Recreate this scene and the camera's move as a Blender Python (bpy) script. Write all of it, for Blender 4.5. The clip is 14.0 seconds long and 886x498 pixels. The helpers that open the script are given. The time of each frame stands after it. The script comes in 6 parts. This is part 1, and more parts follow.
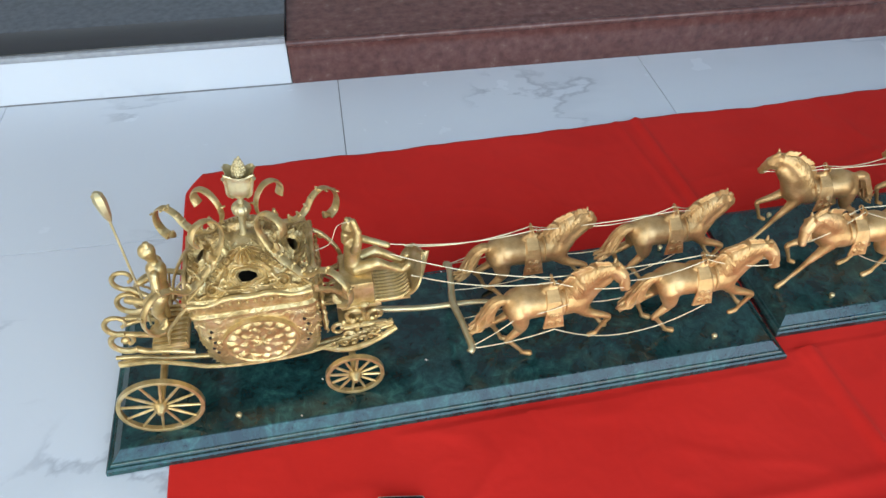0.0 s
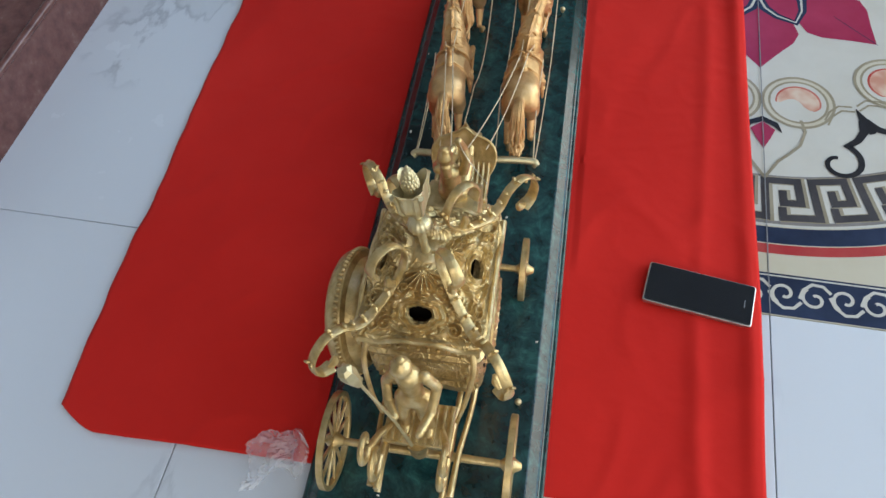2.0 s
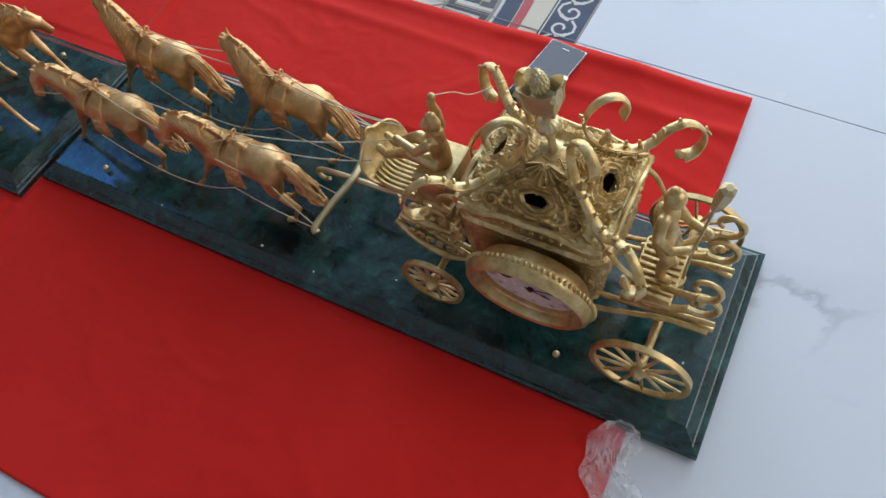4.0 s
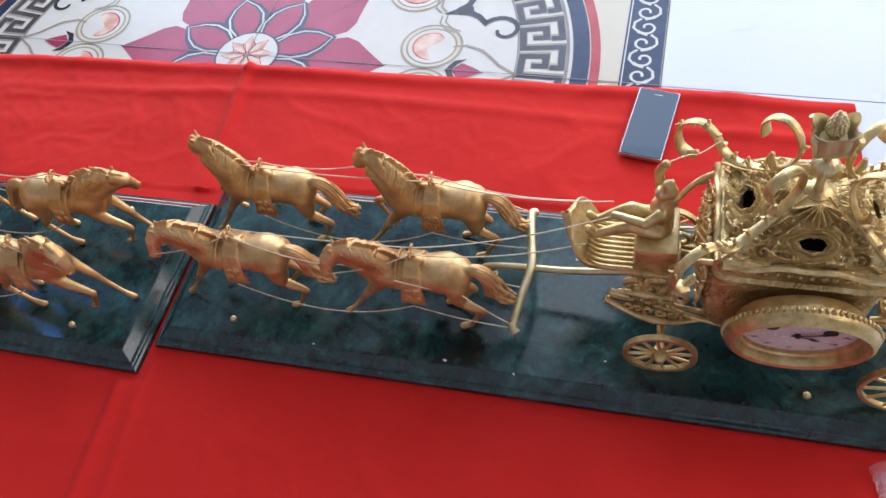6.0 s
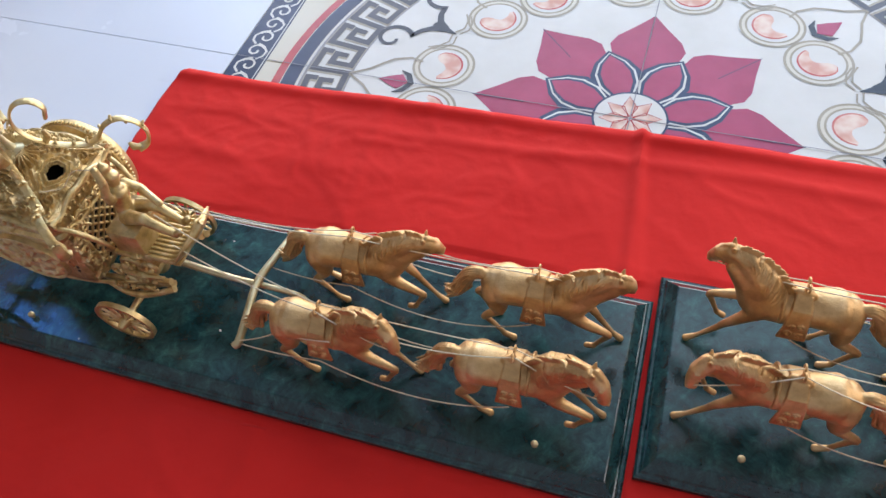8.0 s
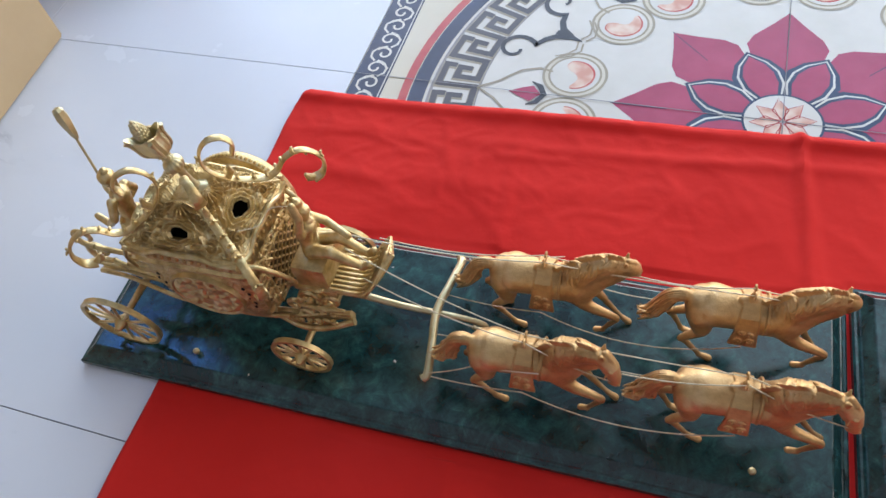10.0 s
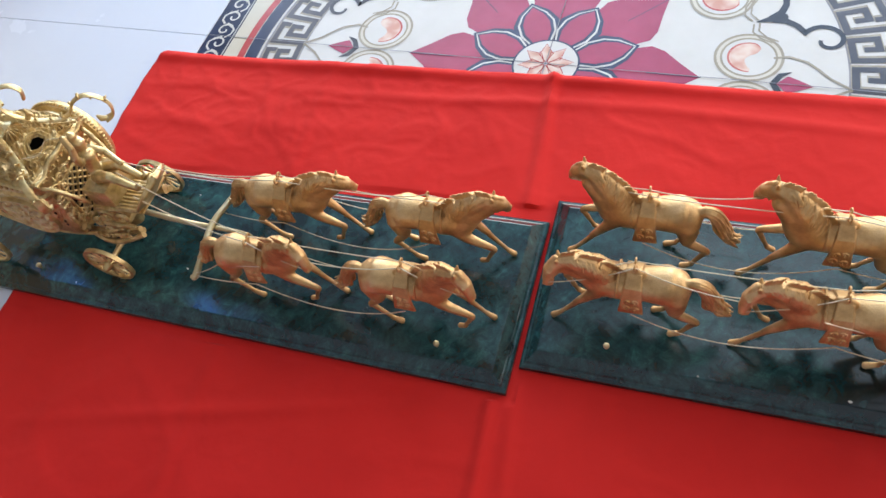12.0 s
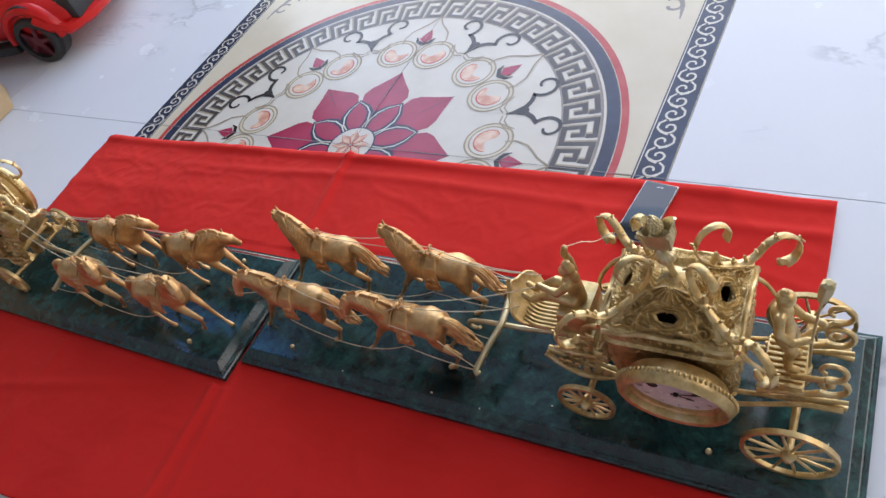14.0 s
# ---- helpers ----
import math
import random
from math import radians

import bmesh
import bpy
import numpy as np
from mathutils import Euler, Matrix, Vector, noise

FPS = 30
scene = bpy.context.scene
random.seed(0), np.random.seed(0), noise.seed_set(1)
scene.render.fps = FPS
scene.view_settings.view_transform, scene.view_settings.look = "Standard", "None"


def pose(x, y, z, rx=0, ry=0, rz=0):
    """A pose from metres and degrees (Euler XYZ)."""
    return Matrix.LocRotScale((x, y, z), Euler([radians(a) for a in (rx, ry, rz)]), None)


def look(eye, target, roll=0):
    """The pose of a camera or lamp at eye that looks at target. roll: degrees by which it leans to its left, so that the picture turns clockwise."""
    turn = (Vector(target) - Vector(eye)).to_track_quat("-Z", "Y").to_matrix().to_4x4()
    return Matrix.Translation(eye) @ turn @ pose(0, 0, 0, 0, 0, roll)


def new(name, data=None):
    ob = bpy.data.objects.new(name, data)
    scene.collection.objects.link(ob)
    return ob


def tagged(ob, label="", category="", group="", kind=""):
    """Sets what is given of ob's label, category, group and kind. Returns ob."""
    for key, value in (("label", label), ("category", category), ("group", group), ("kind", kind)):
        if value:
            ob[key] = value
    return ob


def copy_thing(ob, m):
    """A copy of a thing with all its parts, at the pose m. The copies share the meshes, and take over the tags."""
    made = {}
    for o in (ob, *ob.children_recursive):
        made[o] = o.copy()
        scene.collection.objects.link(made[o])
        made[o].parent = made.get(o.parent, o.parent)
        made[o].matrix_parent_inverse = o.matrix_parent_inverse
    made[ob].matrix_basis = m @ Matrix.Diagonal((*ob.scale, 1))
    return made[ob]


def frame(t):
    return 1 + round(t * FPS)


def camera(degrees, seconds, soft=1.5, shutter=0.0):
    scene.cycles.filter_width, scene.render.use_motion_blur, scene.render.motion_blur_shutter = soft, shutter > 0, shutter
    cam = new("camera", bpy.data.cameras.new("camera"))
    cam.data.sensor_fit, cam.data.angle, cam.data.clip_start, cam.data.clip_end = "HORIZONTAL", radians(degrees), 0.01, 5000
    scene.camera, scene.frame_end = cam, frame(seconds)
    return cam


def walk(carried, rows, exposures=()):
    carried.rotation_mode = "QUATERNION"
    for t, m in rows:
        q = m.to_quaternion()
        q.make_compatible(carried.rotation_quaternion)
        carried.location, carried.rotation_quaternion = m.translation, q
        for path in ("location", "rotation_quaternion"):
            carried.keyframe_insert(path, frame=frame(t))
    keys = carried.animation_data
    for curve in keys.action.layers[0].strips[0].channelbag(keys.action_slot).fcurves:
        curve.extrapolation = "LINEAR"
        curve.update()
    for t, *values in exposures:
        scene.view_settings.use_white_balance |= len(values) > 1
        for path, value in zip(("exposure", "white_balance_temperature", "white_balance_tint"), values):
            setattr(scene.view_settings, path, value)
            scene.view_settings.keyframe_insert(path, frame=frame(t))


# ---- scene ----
cam = camera(62.5, 14.0)
PATH = [
    (0, (0.354, -0.727, 0.951), (0.646, 0.659, -0.46), 0.4),
    (0.5, (0.158, -0.613, 0.95), (0.746, 0.526, -0.585), -1.5),
    (1, (-0.053, -0.495, 0.949), (0.861, 0.363, -0.609), -1.4),
    (1.5, (-0.146, -0.319, 0.921), (0.837, 0.337, -0.692), -7.1),
    (2, (-0.146, -0.123, 0.919), (0.897, 0.163, -0.763), -7.3),
    (2.5, (-0.153, 0.067, 0.899), (0.924, -0.073, -0.78), -8.5),
    (3, (-0.056, 0.225, 0.888), (0.865, -0.224, -0.83), -13.0),
    (5.3, (0.244, 0.508, 0.857), (0.666, -0.551, -0.786), -12.1),
    (5.5, (0.301, 0.497, 0.865), (0.722, -0.555, -0.783), -13.6),
    (6, (0.437, 0.489, 0.885), (0.862, -0.558, -0.765), -12.8),
    (6.5, (0.578, 0.48, 0.892), (1.004, -0.567, -0.758), -11.1),
    (7, (0.754, 0.477, 0.905), (1.182, -0.579, -0.739), -11.5),
    (7.5, (0.904, 0.476, 0.894), (1.343, -0.589, -0.741), -9.3),
    (8, (1.106, 0.447, 0.902), (1.559, -0.611, -0.734), -8.8),
    (8.5, (1.231, 0.445, 0.914), (1.749, -0.599, -0.712), -10.7),
    (8.7, (1.27, 0.451, 0.9), (1.775, -0.609, -0.719), -9.4),
    (10.8, (1.332, 0.461, 0.927), (1.834, -0.559, -0.718), -15.5),
    (11, (1.285, 0.46, 0.927), (1.8, -0.55, -0.721), -15.7),
    (11.5, (1.111, 0.485, 0.95), (1.667, -0.48, -0.711), -18.2),
    (12, (0.854, 0.518, 0.979), (1.449, -0.425, -0.681), -19.7),
    (12.5, (0.578, 0.526, 0.997), (1.196, -0.423, -0.651), -13.5),
    (13, (0.359, 0.556, 1.016), (1.028, -0.405, -0.605), -17.9),
    (13.5, (0.18, 0.578, 1.031), (1.029, -0.456, -0.456), -24.9),
    (14, (0.066, 0.541, 1.025), (1.019, -0.485, -0.403), -25.3),
]
LIGHTING = [(0.0, -0.05, 8380, 14.5), (1.0, -0.16, 8380, 14.5), (2.0, -0.27, 8380, 16.5), (2.5, -0.28, 8380, 17.5), (3.0, -0.27, 8380, 18.5), (5.5, -0.06, 8380, 23), (6.0, 0.28, 8350, 26.5), (6.5, 0.32, 8380, 26.5), (7.5, 0.29, 8280, 26.5), (8.5, 0.14, 8380, 24.5), (11.0, 0.14, 8480, 23.5), (12.0, 0.38, 8580, 23.5), (12.5, 0.23, 8480, 24.5), (13.0, -0.10, 8480, 26), (13.5, -0.08, 8620, 27.5), (14.0, -0.12, 8620, 27.5)]
walk(cam, [(t, look(eye, target, roll)) for t, eye, target, roll in PATH], LIGHTING)

# ---- world and light ----
world = bpy.data.worlds.new("sky")
scene.world = world
world.use_nodes = True
wn = world.node_tree.nodes
sky = wn.new("ShaderNodeTexSky")
sky.sky_type = 'NISHITA'
sky.sun_disc = False
sky.sun_elevation, sky.sun_rotation = radians(48), radians(150)
wn["Background"].inputs["Strength"].default_value = 0.12
world.node_tree.links.new(sky.outputs["Color"], wn["Background"].inputs["Color"])

DOOR_Y = -4.0          # inner face of the wall that holds the wide doorway
# pale sky near the horizon, bluer sky above it
for low_z, high_z, watts, tone in ((0.05, 0.93, 95, (0.66, 0.85, 1.0)), (0.93, 1.8, 110, (0.66, 0.86, 1.0)), (1.8, 4.36, 249, (0.27, 0.57, 1.0))):
    door_lamp = bpy.data.lights.new("door_daylight", 'AREA')
    door_lamp.shape, door_lamp.size, door_lamp.size_y = 'RECTANGLE', 6.8, high_z - low_z
    door_lamp.energy, door_lamp.color = watts, tone
    new("door_daylight", door_lamp).matrix_world = look((1.5, DOOR_Y - 0.05, (low_z + high_z) / 2), (1.5, 0, (low_z + high_z) / 2))
side_lamp = bpy.data.lights.new("side_daylight", 'AREA')
side_lamp.shape, side_lamp.size, side_lamp.size_y = 'RECTANGLE', 2.68, 2.68
side_lamp.energy, side_lamp.color = 92, (0.74, 0.88, 1.0)
new("side_daylight", side_lamp).matrix_world = look((-2.45, -1.35, 2.55), (0.6, -1.35, 2.55))
# skylights: middle x and y, sizes, watts, tone
SKYLIGHTS = ((5.45, -1.48, 1.70, 0.42, 21, (0.0, 0.25, 1.0)), (0.10, -2.60, 2.00, 1.10, 17, (0.42, 0.74, 1.0)))
for x, y, w, d, watts, tone in SKYLIGHTS:
    roof_lamp = bpy.data.lights.new("skylight_daylight", 'AREA')
    roof_lamp.shape, roof_lamp.size, roof_lamp.size_y = 'RECTANGLE', w, d
    roof_lamp.energy, roof_lamp.color = watts, tone
    new("skylight_daylight", roof_lamp).matrix_world = look((x, y, 4.48), (x, y, 0))


# ---- materials ----
def material(name, colour, rough=0.5, metal=0.0, spec=0.5):
    m = bpy.data.materials.new(name)
    m.use_nodes = True
    b = m.node_tree.nodes["Principled BSDF"]
    b.inputs["Base Color"].default_value = (*colour, 1)
    b.inputs["Roughness"].default_value = rough
    b.inputs["Metallic"].default_value = metal
    b.inputs["Specular IOR Level"].default_value = spec
    return m


def node(m, kind, **values):
    n = m.node_tree.nodes.new(kind)
    for key, value in values.items():
        n.inputs[key.replace("_", " ")].default_value = value
    return n


def wire(m, a, b):
    m.node_tree.links.new(a, b)


def coords(m, scale=(1, 1, 1)):
    t = m.node_tree.nodes.new("ShaderNodeTexCoord")
    p = m.node_tree.nodes.new("ShaderNodeMapping")
    p.inputs["Scale"].default_value = scale
    wire(m, t.outputs["Object"], p.inputs["Vector"])
    return p.outputs["Vector"]


def ramp(m, source, stops):
    r = m.node_tree.nodes.new("ShaderNodeValToRGB")
    els = r.color_ramp.elements
    while len(els) < len(stops):
        els.new(0.5)
    for e, (place, c) in zip(els, stops):
        e.position, e.color = place, (*c, 1)
    wire(m, source, r.inputs["Fac"])
    return r.outputs["Color"]


def bump(m, source, strength, distance):
    n = node(m, "ShaderNodeBump", Strength=strength, Distance=distance)
    wire(m, source, n.inputs["Height"])
    wire(m, n.outputs["Normal"], m.node_tree.nodes["Principled BSDF"].inputs["Normal"])


def noisy(name, stops, scale, rough, metal=0.0, detail=6, bump_by=(0.2, 0.001), bump_scale=None, rough_var=0.1, stretch=(1, 1, 1), spec=0.5, distortion=0.0):
    m = material(name, stops[0][1], rough, metal, spec)
    b = m.node_tree.nodes["Principled BSDF"]
    v = coords(m, stretch)
    n = node(m, "ShaderNodeTexNoise", Scale=scale, Detail=detail, Roughness=0.6, Distortion=distortion)
    wire(m, v, n.inputs["Vector"])
    wire(m, ramp(m, n.outputs["Fac"], stops), b.inputs["Base Color"])
    f = node(m, "ShaderNodeTexNoise", Scale=bump_scale or scale * 6, Detail=4, Roughness=0.6)
    wire(m, v, f.inputs["Vector"])
    if rough_var:
        r = node(m, "ShaderNodeMapRange", To_Min=max(rough - rough_var, 0.02), To_Max=rough + rough_var)
        wire(m, f.outputs["Fac"], r.inputs["Value"])
        wire(m, r.outputs["Result"], b.inputs["Roughness"])
    if bump_by:
        bump(m, f.outputs["Fac"], *bump_by)
    return m


def gilt(name, stops, scale, rough, metal, grain, carved=None):
    """Cast metal under gold paint: cloudy tone, cast pitting and, where carved, curling ridges."""
    m = noisy(name, stops, scale, rough, metal, bump_by=None, bump_scale=230, rough_var=0.12)
    v = coords(m)
    pits = node(m, "ShaderNodeTexNoise", Scale=260, Detail=4, Roughness=0.6)
    wire(m, v, pits.inputs["Vector"])
    height = pits.outputs["Fac"]
    if carved:
        swirl = node(m, "ShaderNodeTexNoise", Scale=carved, Detail=2, Roughness=0.5, Distortion=1.8)
        wire(m, v, swirl.inputs["Vector"])
        ridge = node(m, "ShaderNodeMapRange", From_Min=0.36, From_Max=0.64, To_Min=-3.4, To_Max=3.4)
        wire(m, swirl.outputs["Fac"], ridge.inputs["Value"])
        wave = m.node_tree.nodes.new("ShaderNodeMath")
        wave.operation = 'COSINE'
        wire(m, ridge.outputs["Result"], wave.inputs[0])
        add = m.node_tree.nodes.new("ShaderNodeMath")
        add.operation = 'MULTIPLY_ADD'
        add.inputs[1].default_value = 0.6
        wire(m, wave.outputs["Value"], add.inputs[0])
        wire(m, height, add.inputs[2])
        height = add.outputs["Value"]
    bump(m, height, *grain)
    return m


GOLD_TONES = [(0.32, (0.43, 0.28, 0.12)), (0.5, (0.64, 0.445, 0.20)), (0.72, (0.80, 0.61, 0.35))]
GOLD = gilt("antique_gold", GOLD_TONES, 55, 0.35, 0.73, (0.6, 0.0012))
GOLD_CARVED = gilt("carved_antique_gold", GOLD_TONES, 55, 0.35, 0.73, (0.6, 0.0013), 48)
GOLD_PALE = noisy("pale_worn_gold", [(0.3, (0.54, 0.43, 0.23)), (0.7, (0.74, 0.62, 0.38))], 40, 0.42, 0.8, bump_by=(0.3, 0.0006), bump_scale=300)
GOLD_SATIN = gilt("satin_horse_gold", [(0.33, (0.46, 0.245, 0.098)), (0.5, (0.64, 0.365, 0.155)), (0.7, (0.80, 0.51, 0.26))], 34, 0.46, 0.70, (0.5, 0.0010))
WIRE = noisy("gold_wire", [(0.3, (0.66, 0.52, 0.33)), (0.7, (0.80, 0.68, 0.48))], 60, 0.45, 0.45, bump_by=None)
# near-black colour that paints the shade inside holes and recesses
HOLE_SHADE = material("painted_hole_shade", (0.02, 0.012, 0.006), 0.9)


def cloth_material():
    m = material("red_cloth", (0.5, 0.015, 0.012), 0.85, 0, 0.2)
    b = m.node_tree.nodes["Principled BSDF"]
    v = coords(m)
    big = node(m, "ShaderNodeTexNoise", Scale=3.0, Detail=5, Roughness=0.55)
    wire(m, v, big.inputs["Vector"])
    wire(m, ramp(m, big.outputs["Fac"], [(0.3, (0.62, 0.015, 0.011)), (0.7, (0.72, 0.022, 0.016))]), b.inputs["Base Color"])
    b.inputs["Sheen Weight"].default_value = 0.08
    b.inputs["Sheen Roughness"].default_value = 0.5
    b.inputs["Sheen Tint"].default_value = (1.0, 0.35, 0.3, 1)
    fine = node(m, "ShaderNodeTexNoise", Scale=900, Detail=2)
    wire(m, v, fine.inputs["Vector"])
    crumple = node(m, "ShaderNodeTexNoise", Scale=16, Detail=5, Roughness=0.55, Distortion=0.2)
    wire(m, v, crumple.inputs["Vector"])
    add = m.node_tree.nodes.new("ShaderNodeMath")
    add.operation = 'MULTIPLY_ADD'
    add.inputs[1].default_value = 0.06
    wire(m, fine.outputs["Fac"], add.inputs[0])
    wire(m, crumple.outputs["Fac"], add.inputs[2])
    bump(m, add.outputs["Value"], 0.32, 0.005)
    return m


def marble_floor():
    m = material("white_marble_tile", (0.62, 0.65, 0.69), 0.2, 0, 0.25)
    b = m.node_tree.nodes["Principled BSDF"]
    t = m.node_tree.nodes.new("ShaderNodeNewGeometry")
    v = t.outputs["Position"]
    lay = m.node_tree.nodes.new("ShaderNodeMapping")
    lay.inputs["Rotation"].default_value = (0, 0, radians(38))
    lay.inputs["Scale"].default_value = (0.55, 1.5, 1)
    wire(m, v, lay.inputs["Vector"])
    warp = node(m, "ShaderNodeTexNoise", Scale=1.1, Detail=8, Roughness=0.55, Distortion=0.7)
    wire(m, lay.outputs["Vector"], warp.inputs["Vector"])
    white = (0.65, 0.685, 0.73)
    veins = ramp(m, warp.outputs["Fac"], [(0.0, white), (0.489, white), (0.4965, (0.43, 0.46, 0.51)), (0.503, (0.60, 0.635, 0.68)), (0.55, white)])
    gate = node(m, "ShaderNodeTexNoise", Scale=2.3, Detail=3)
    wire(m, v, gate.inputs["Vector"])
    on = ramp(m, gate.outputs["Fac"], [(0.50, (0, 0, 0)), (0.62, (1, 1, 1))])
    cloud = node(m, "ShaderNodeTexNoise", Scale=1.7, Detail=3, Roughness=0.45)
    wire(m, v, cloud.inputs["Vector"])
    ground = ramp(m, cloud.outputs["Fac"], [(0.25, (0.625, 0.66, 0.71)), (0.75, (0.67, 0.70, 0.74))])
    pick = m.node_tree.nodes.new("ShaderNodeMix")
    pick.data_type = 'RGBA'
    wire(m, on, pick.inputs["Factor"])
    wire(m, ground, pick.inputs["A"])
    wire(m, veins, pick.inputs["B"])
    wire(m, pick.outputs["Result"], b.inputs["Base Color"])
    smear = node(m, "ShaderNodeTexNoise", Scale=9, Detail=5)
    wire(m, v, smear.inputs["Vector"])
    r = node(m, "ShaderNodeMapRange", To_Min=0.22, To_Max=0.30)
    wire(m, smear.outputs["Fac"], r.inputs["Value"])
    wire(m, r.outputs["Result"], b.inputs["Roughness"])
    return m


RED = cloth_material()
TILE = marble_floor()
GROUT = noisy("grey_grout", [(0.3, (0.16, 0.16, 0.165)), (0.7, (0.26, 0.26, 0.27))], 40, 0.9)
CREAM = noisy("cream_print", [(0.3, (0.56, 0.49, 0.36)), (0.7, (0.63, 0.57, 0.46))], 5, 0.24, bump_by=None, rough_var=0.06, spec=0.28)
WHITE_PRINT = noisy("white_print", [(0.3, (0.56, 0.525, 0.46)), (0.7, (0.63, 0.60, 0.54))], 8, 0.24, bump_by=None, rough_var=0.06, spec=0.28)
NAVY = noisy("navy_print", [(0.3, (0.014, 0.022, 0.048)), (0.7, (0.027, 0.044, 0.090))], 12, 0.24, bump_by=None, rough_var=0.06, spec=0.28)
BLACK_PRINT = noisy("black_print", [(0.3, (0.012, 0.011, 0.013)), (0.7, (0.03, 0.028, 0.03))], 12, 0.24, bump_by=None, rough_var=0.06, spec=0.28)
CRIMSON = noisy("crimson_print", [(0.3, (0.35, 0.022, 0.065)), (0.7, (0.45, 0.042, 0.095))], 9, 0.24, bump_by=None, rough_var=0.06, spec=0.28)
RED_PRINT = noisy("red_print", [(0.3, (0.44, 0.03, 0.035)), (0.7, (0.54, 0.08, 0.07))], 12, 0.24, bump_by=None, rough_var=0.06, spec=0.28)
TAN_PRINT = noisy("tan_print", [(0.3, (0.27, 0.22, 0.15)), (0.7, (0.38, 0.32, 0.23))], 20, 0.24, bump_by=None, rough_var=0.06, spec=0.28)
GREY_PRINT = noisy("grey_print", [(0.3, (0.20, 0.18, 0.17)), (0.7, (0.28, 0.25, 0.24))], 20, 0.24, bump_by=None, rough_var=0.06, spec=0.28)
KEY_PRINT = noisy("grey_black_print", [(0.3, (0.045, 0.040, 0.042)), (0.7, (0.085, 0.075, 0.078))], 14, 0.24, bump_by=None, rough_var=0.06, spec=0.28)
DROP_PRINT = noisy("rose_fade_print", [(0.38, (0.72, 0.54, 0.42)), (0.5, (0.68, 0.41, 0.31)), (0.62, (0.62, 0.28, 0.20))], 22, 0.24, bump_by=None, rough_var=0.06, spec=0.28, detail=2)
PINK_PRINT = noisy("pink_fade_print", [(0.35, (0.62, 0.20, 0.15)), (0.6, (0.50, 0.06, 0.05))], 14, 0.24, bump_by=None, rough_var=0.06, spec=0.28)


def green_marble():
    m = material("green_marble", (0.012, 0.06, 0.045), 0.14, 0, 0.55)
    b = m.node_tree.nodes["Principled BSDF"]
    v = coords(m)
    a = node(m, "ShaderNodeTexNoise", Scale=7, Detail=8, Roughness=0.7, Distortion=1.6)
    wire(m, v, a.inputs["Vector"])
    c1 = ramp(m, a.outputs["Fac"], [(0.30, (0.0016, 0.009, 0.010)), (0.46, (0.004, 0.033, 0.034)), (0.58, (0.011, 0.068, 0.066)), (0.72, (0.004, 0.028, 0.029))])
    fine = node(m, "ShaderNodeTexNoise", Scale=46, Detail=7, Roughness=0.7, Distortion=0.6)
    wire(m, v, fine.inputs["Vector"])
    c2 = ramp(m, fine.outputs["Fac"], [(0.36, (0.36, 0.40, 0.42)), (0.56, (1.05, 1.05, 1.05)), (0.70, (2.0, 2.0, 1.8))])
    mul = m.node_tree.nodes.new("ShaderNodeMix")
    mul.data_type, mul.blend_type = 'RGBA', 'MULTIPLY'
    mul.inputs["Factor"].default_value = 1
    wire(m, c1, mul.inputs["A"])
    wire(m, c2, mul.inputs["B"])
    wire(m, mul.outputs["Result"], b.inputs["Base Color"])
    r = node(m, "ShaderNodeMapRange", From_Min=0.3, From_Max=0.7, To_Min=0.11, To_Max=0.26)
    wire(m, a.outputs["Fac"], r.inputs["Value"])
    wire(m, r.outputs["Result"], b.inputs["Roughness"])
    return m


GREEN = green_marble()
GRANITE = noisy("red_granite", [(0.30, (0.085, 0.032, 0.028)), (0.5, (0.135, 0.052, 0.045)), (0.62, (0.155, 0.066, 0.058)), (0.75, (0.23, 0.13, 0.115))], 38, 0.16, detail=7, bump_by=None, rough_var=0.06)
BLACK_GRANITE = noisy("black_granite", [(0.4, (0.012, 0.013, 0.015)), (0.7, (0.03, 0.032, 0.036))], 200, 0.13, bump_by=None, rough_var=0.05, spec=0.8)
# black slab with the wall's pale reflection put into its base colour
REFLECTION_GRANITE = noisy("granite_painted_reflection", [(0.3, (0.075, 0.085, 0.098)), (0.7, (0.115, 0.128, 0.145))], 60, 0.22, bump_by=None, rough_var=0.05, spec=0.6)
SLAB_EDGE = noisy("grey_slab_edge", [(0.3, (0.28, 0.29, 0.31)), (0.7, (0.38, 0.39, 0.41))], 60, 0.4)
WALL = noisy("tan_wall_paint", [(0.3, (0.40, 0.30, 0.19)), (0.7, (0.46, 0.35, 0.23))], 2.5, 0.7, bump_by=(0.15, 0.002), bump_scale=60)
NORTH_WALL = noisy("grey_wall_paint", [(0.3, (0.36, 0.36, 0.375)), (0.7, (0.42, 0.42, 0.435))], 2.5, 0.7, bump_by=(0.15, 0.002), bump_scale=60)
TAN_WALL = noisy("tan_paint", [(0.3, (0.50, 0.34, 0.19)), (0.7, (0.56, 0.39, 0.22))], 3, 0.6, bump_by=(0.15, 0.002), bump_scale=70)
CEILING = noisy("grey_ceiling_paint", [(0.3, (0.29, 0.295, 0.31)), (0.7, (0.345, 0.35, 0.365))], 2, 0.8, bump_by=(0.1, 0.002), bump_scale=50)
GROUND = noisy("pale_concrete", [(0.3, (0.30, 0.30, 0.29)), (0.7, (0.42, 0.41, 0.39))], 3, 0.9, bump_by=(0.3, 0.01), bump_scale=40)
PHONE_GLASS = material("phone_glass", (0.004, 0.005, 0.007), 0.05, 0, 0.6)
PHONE_RIM = noisy("phone_metal", [(0.3, (0.45, 0.44, 0.43)), (0.7, (0.6, 0.59, 0.57))], 50, 0.3, 0.9, bump_by=None)
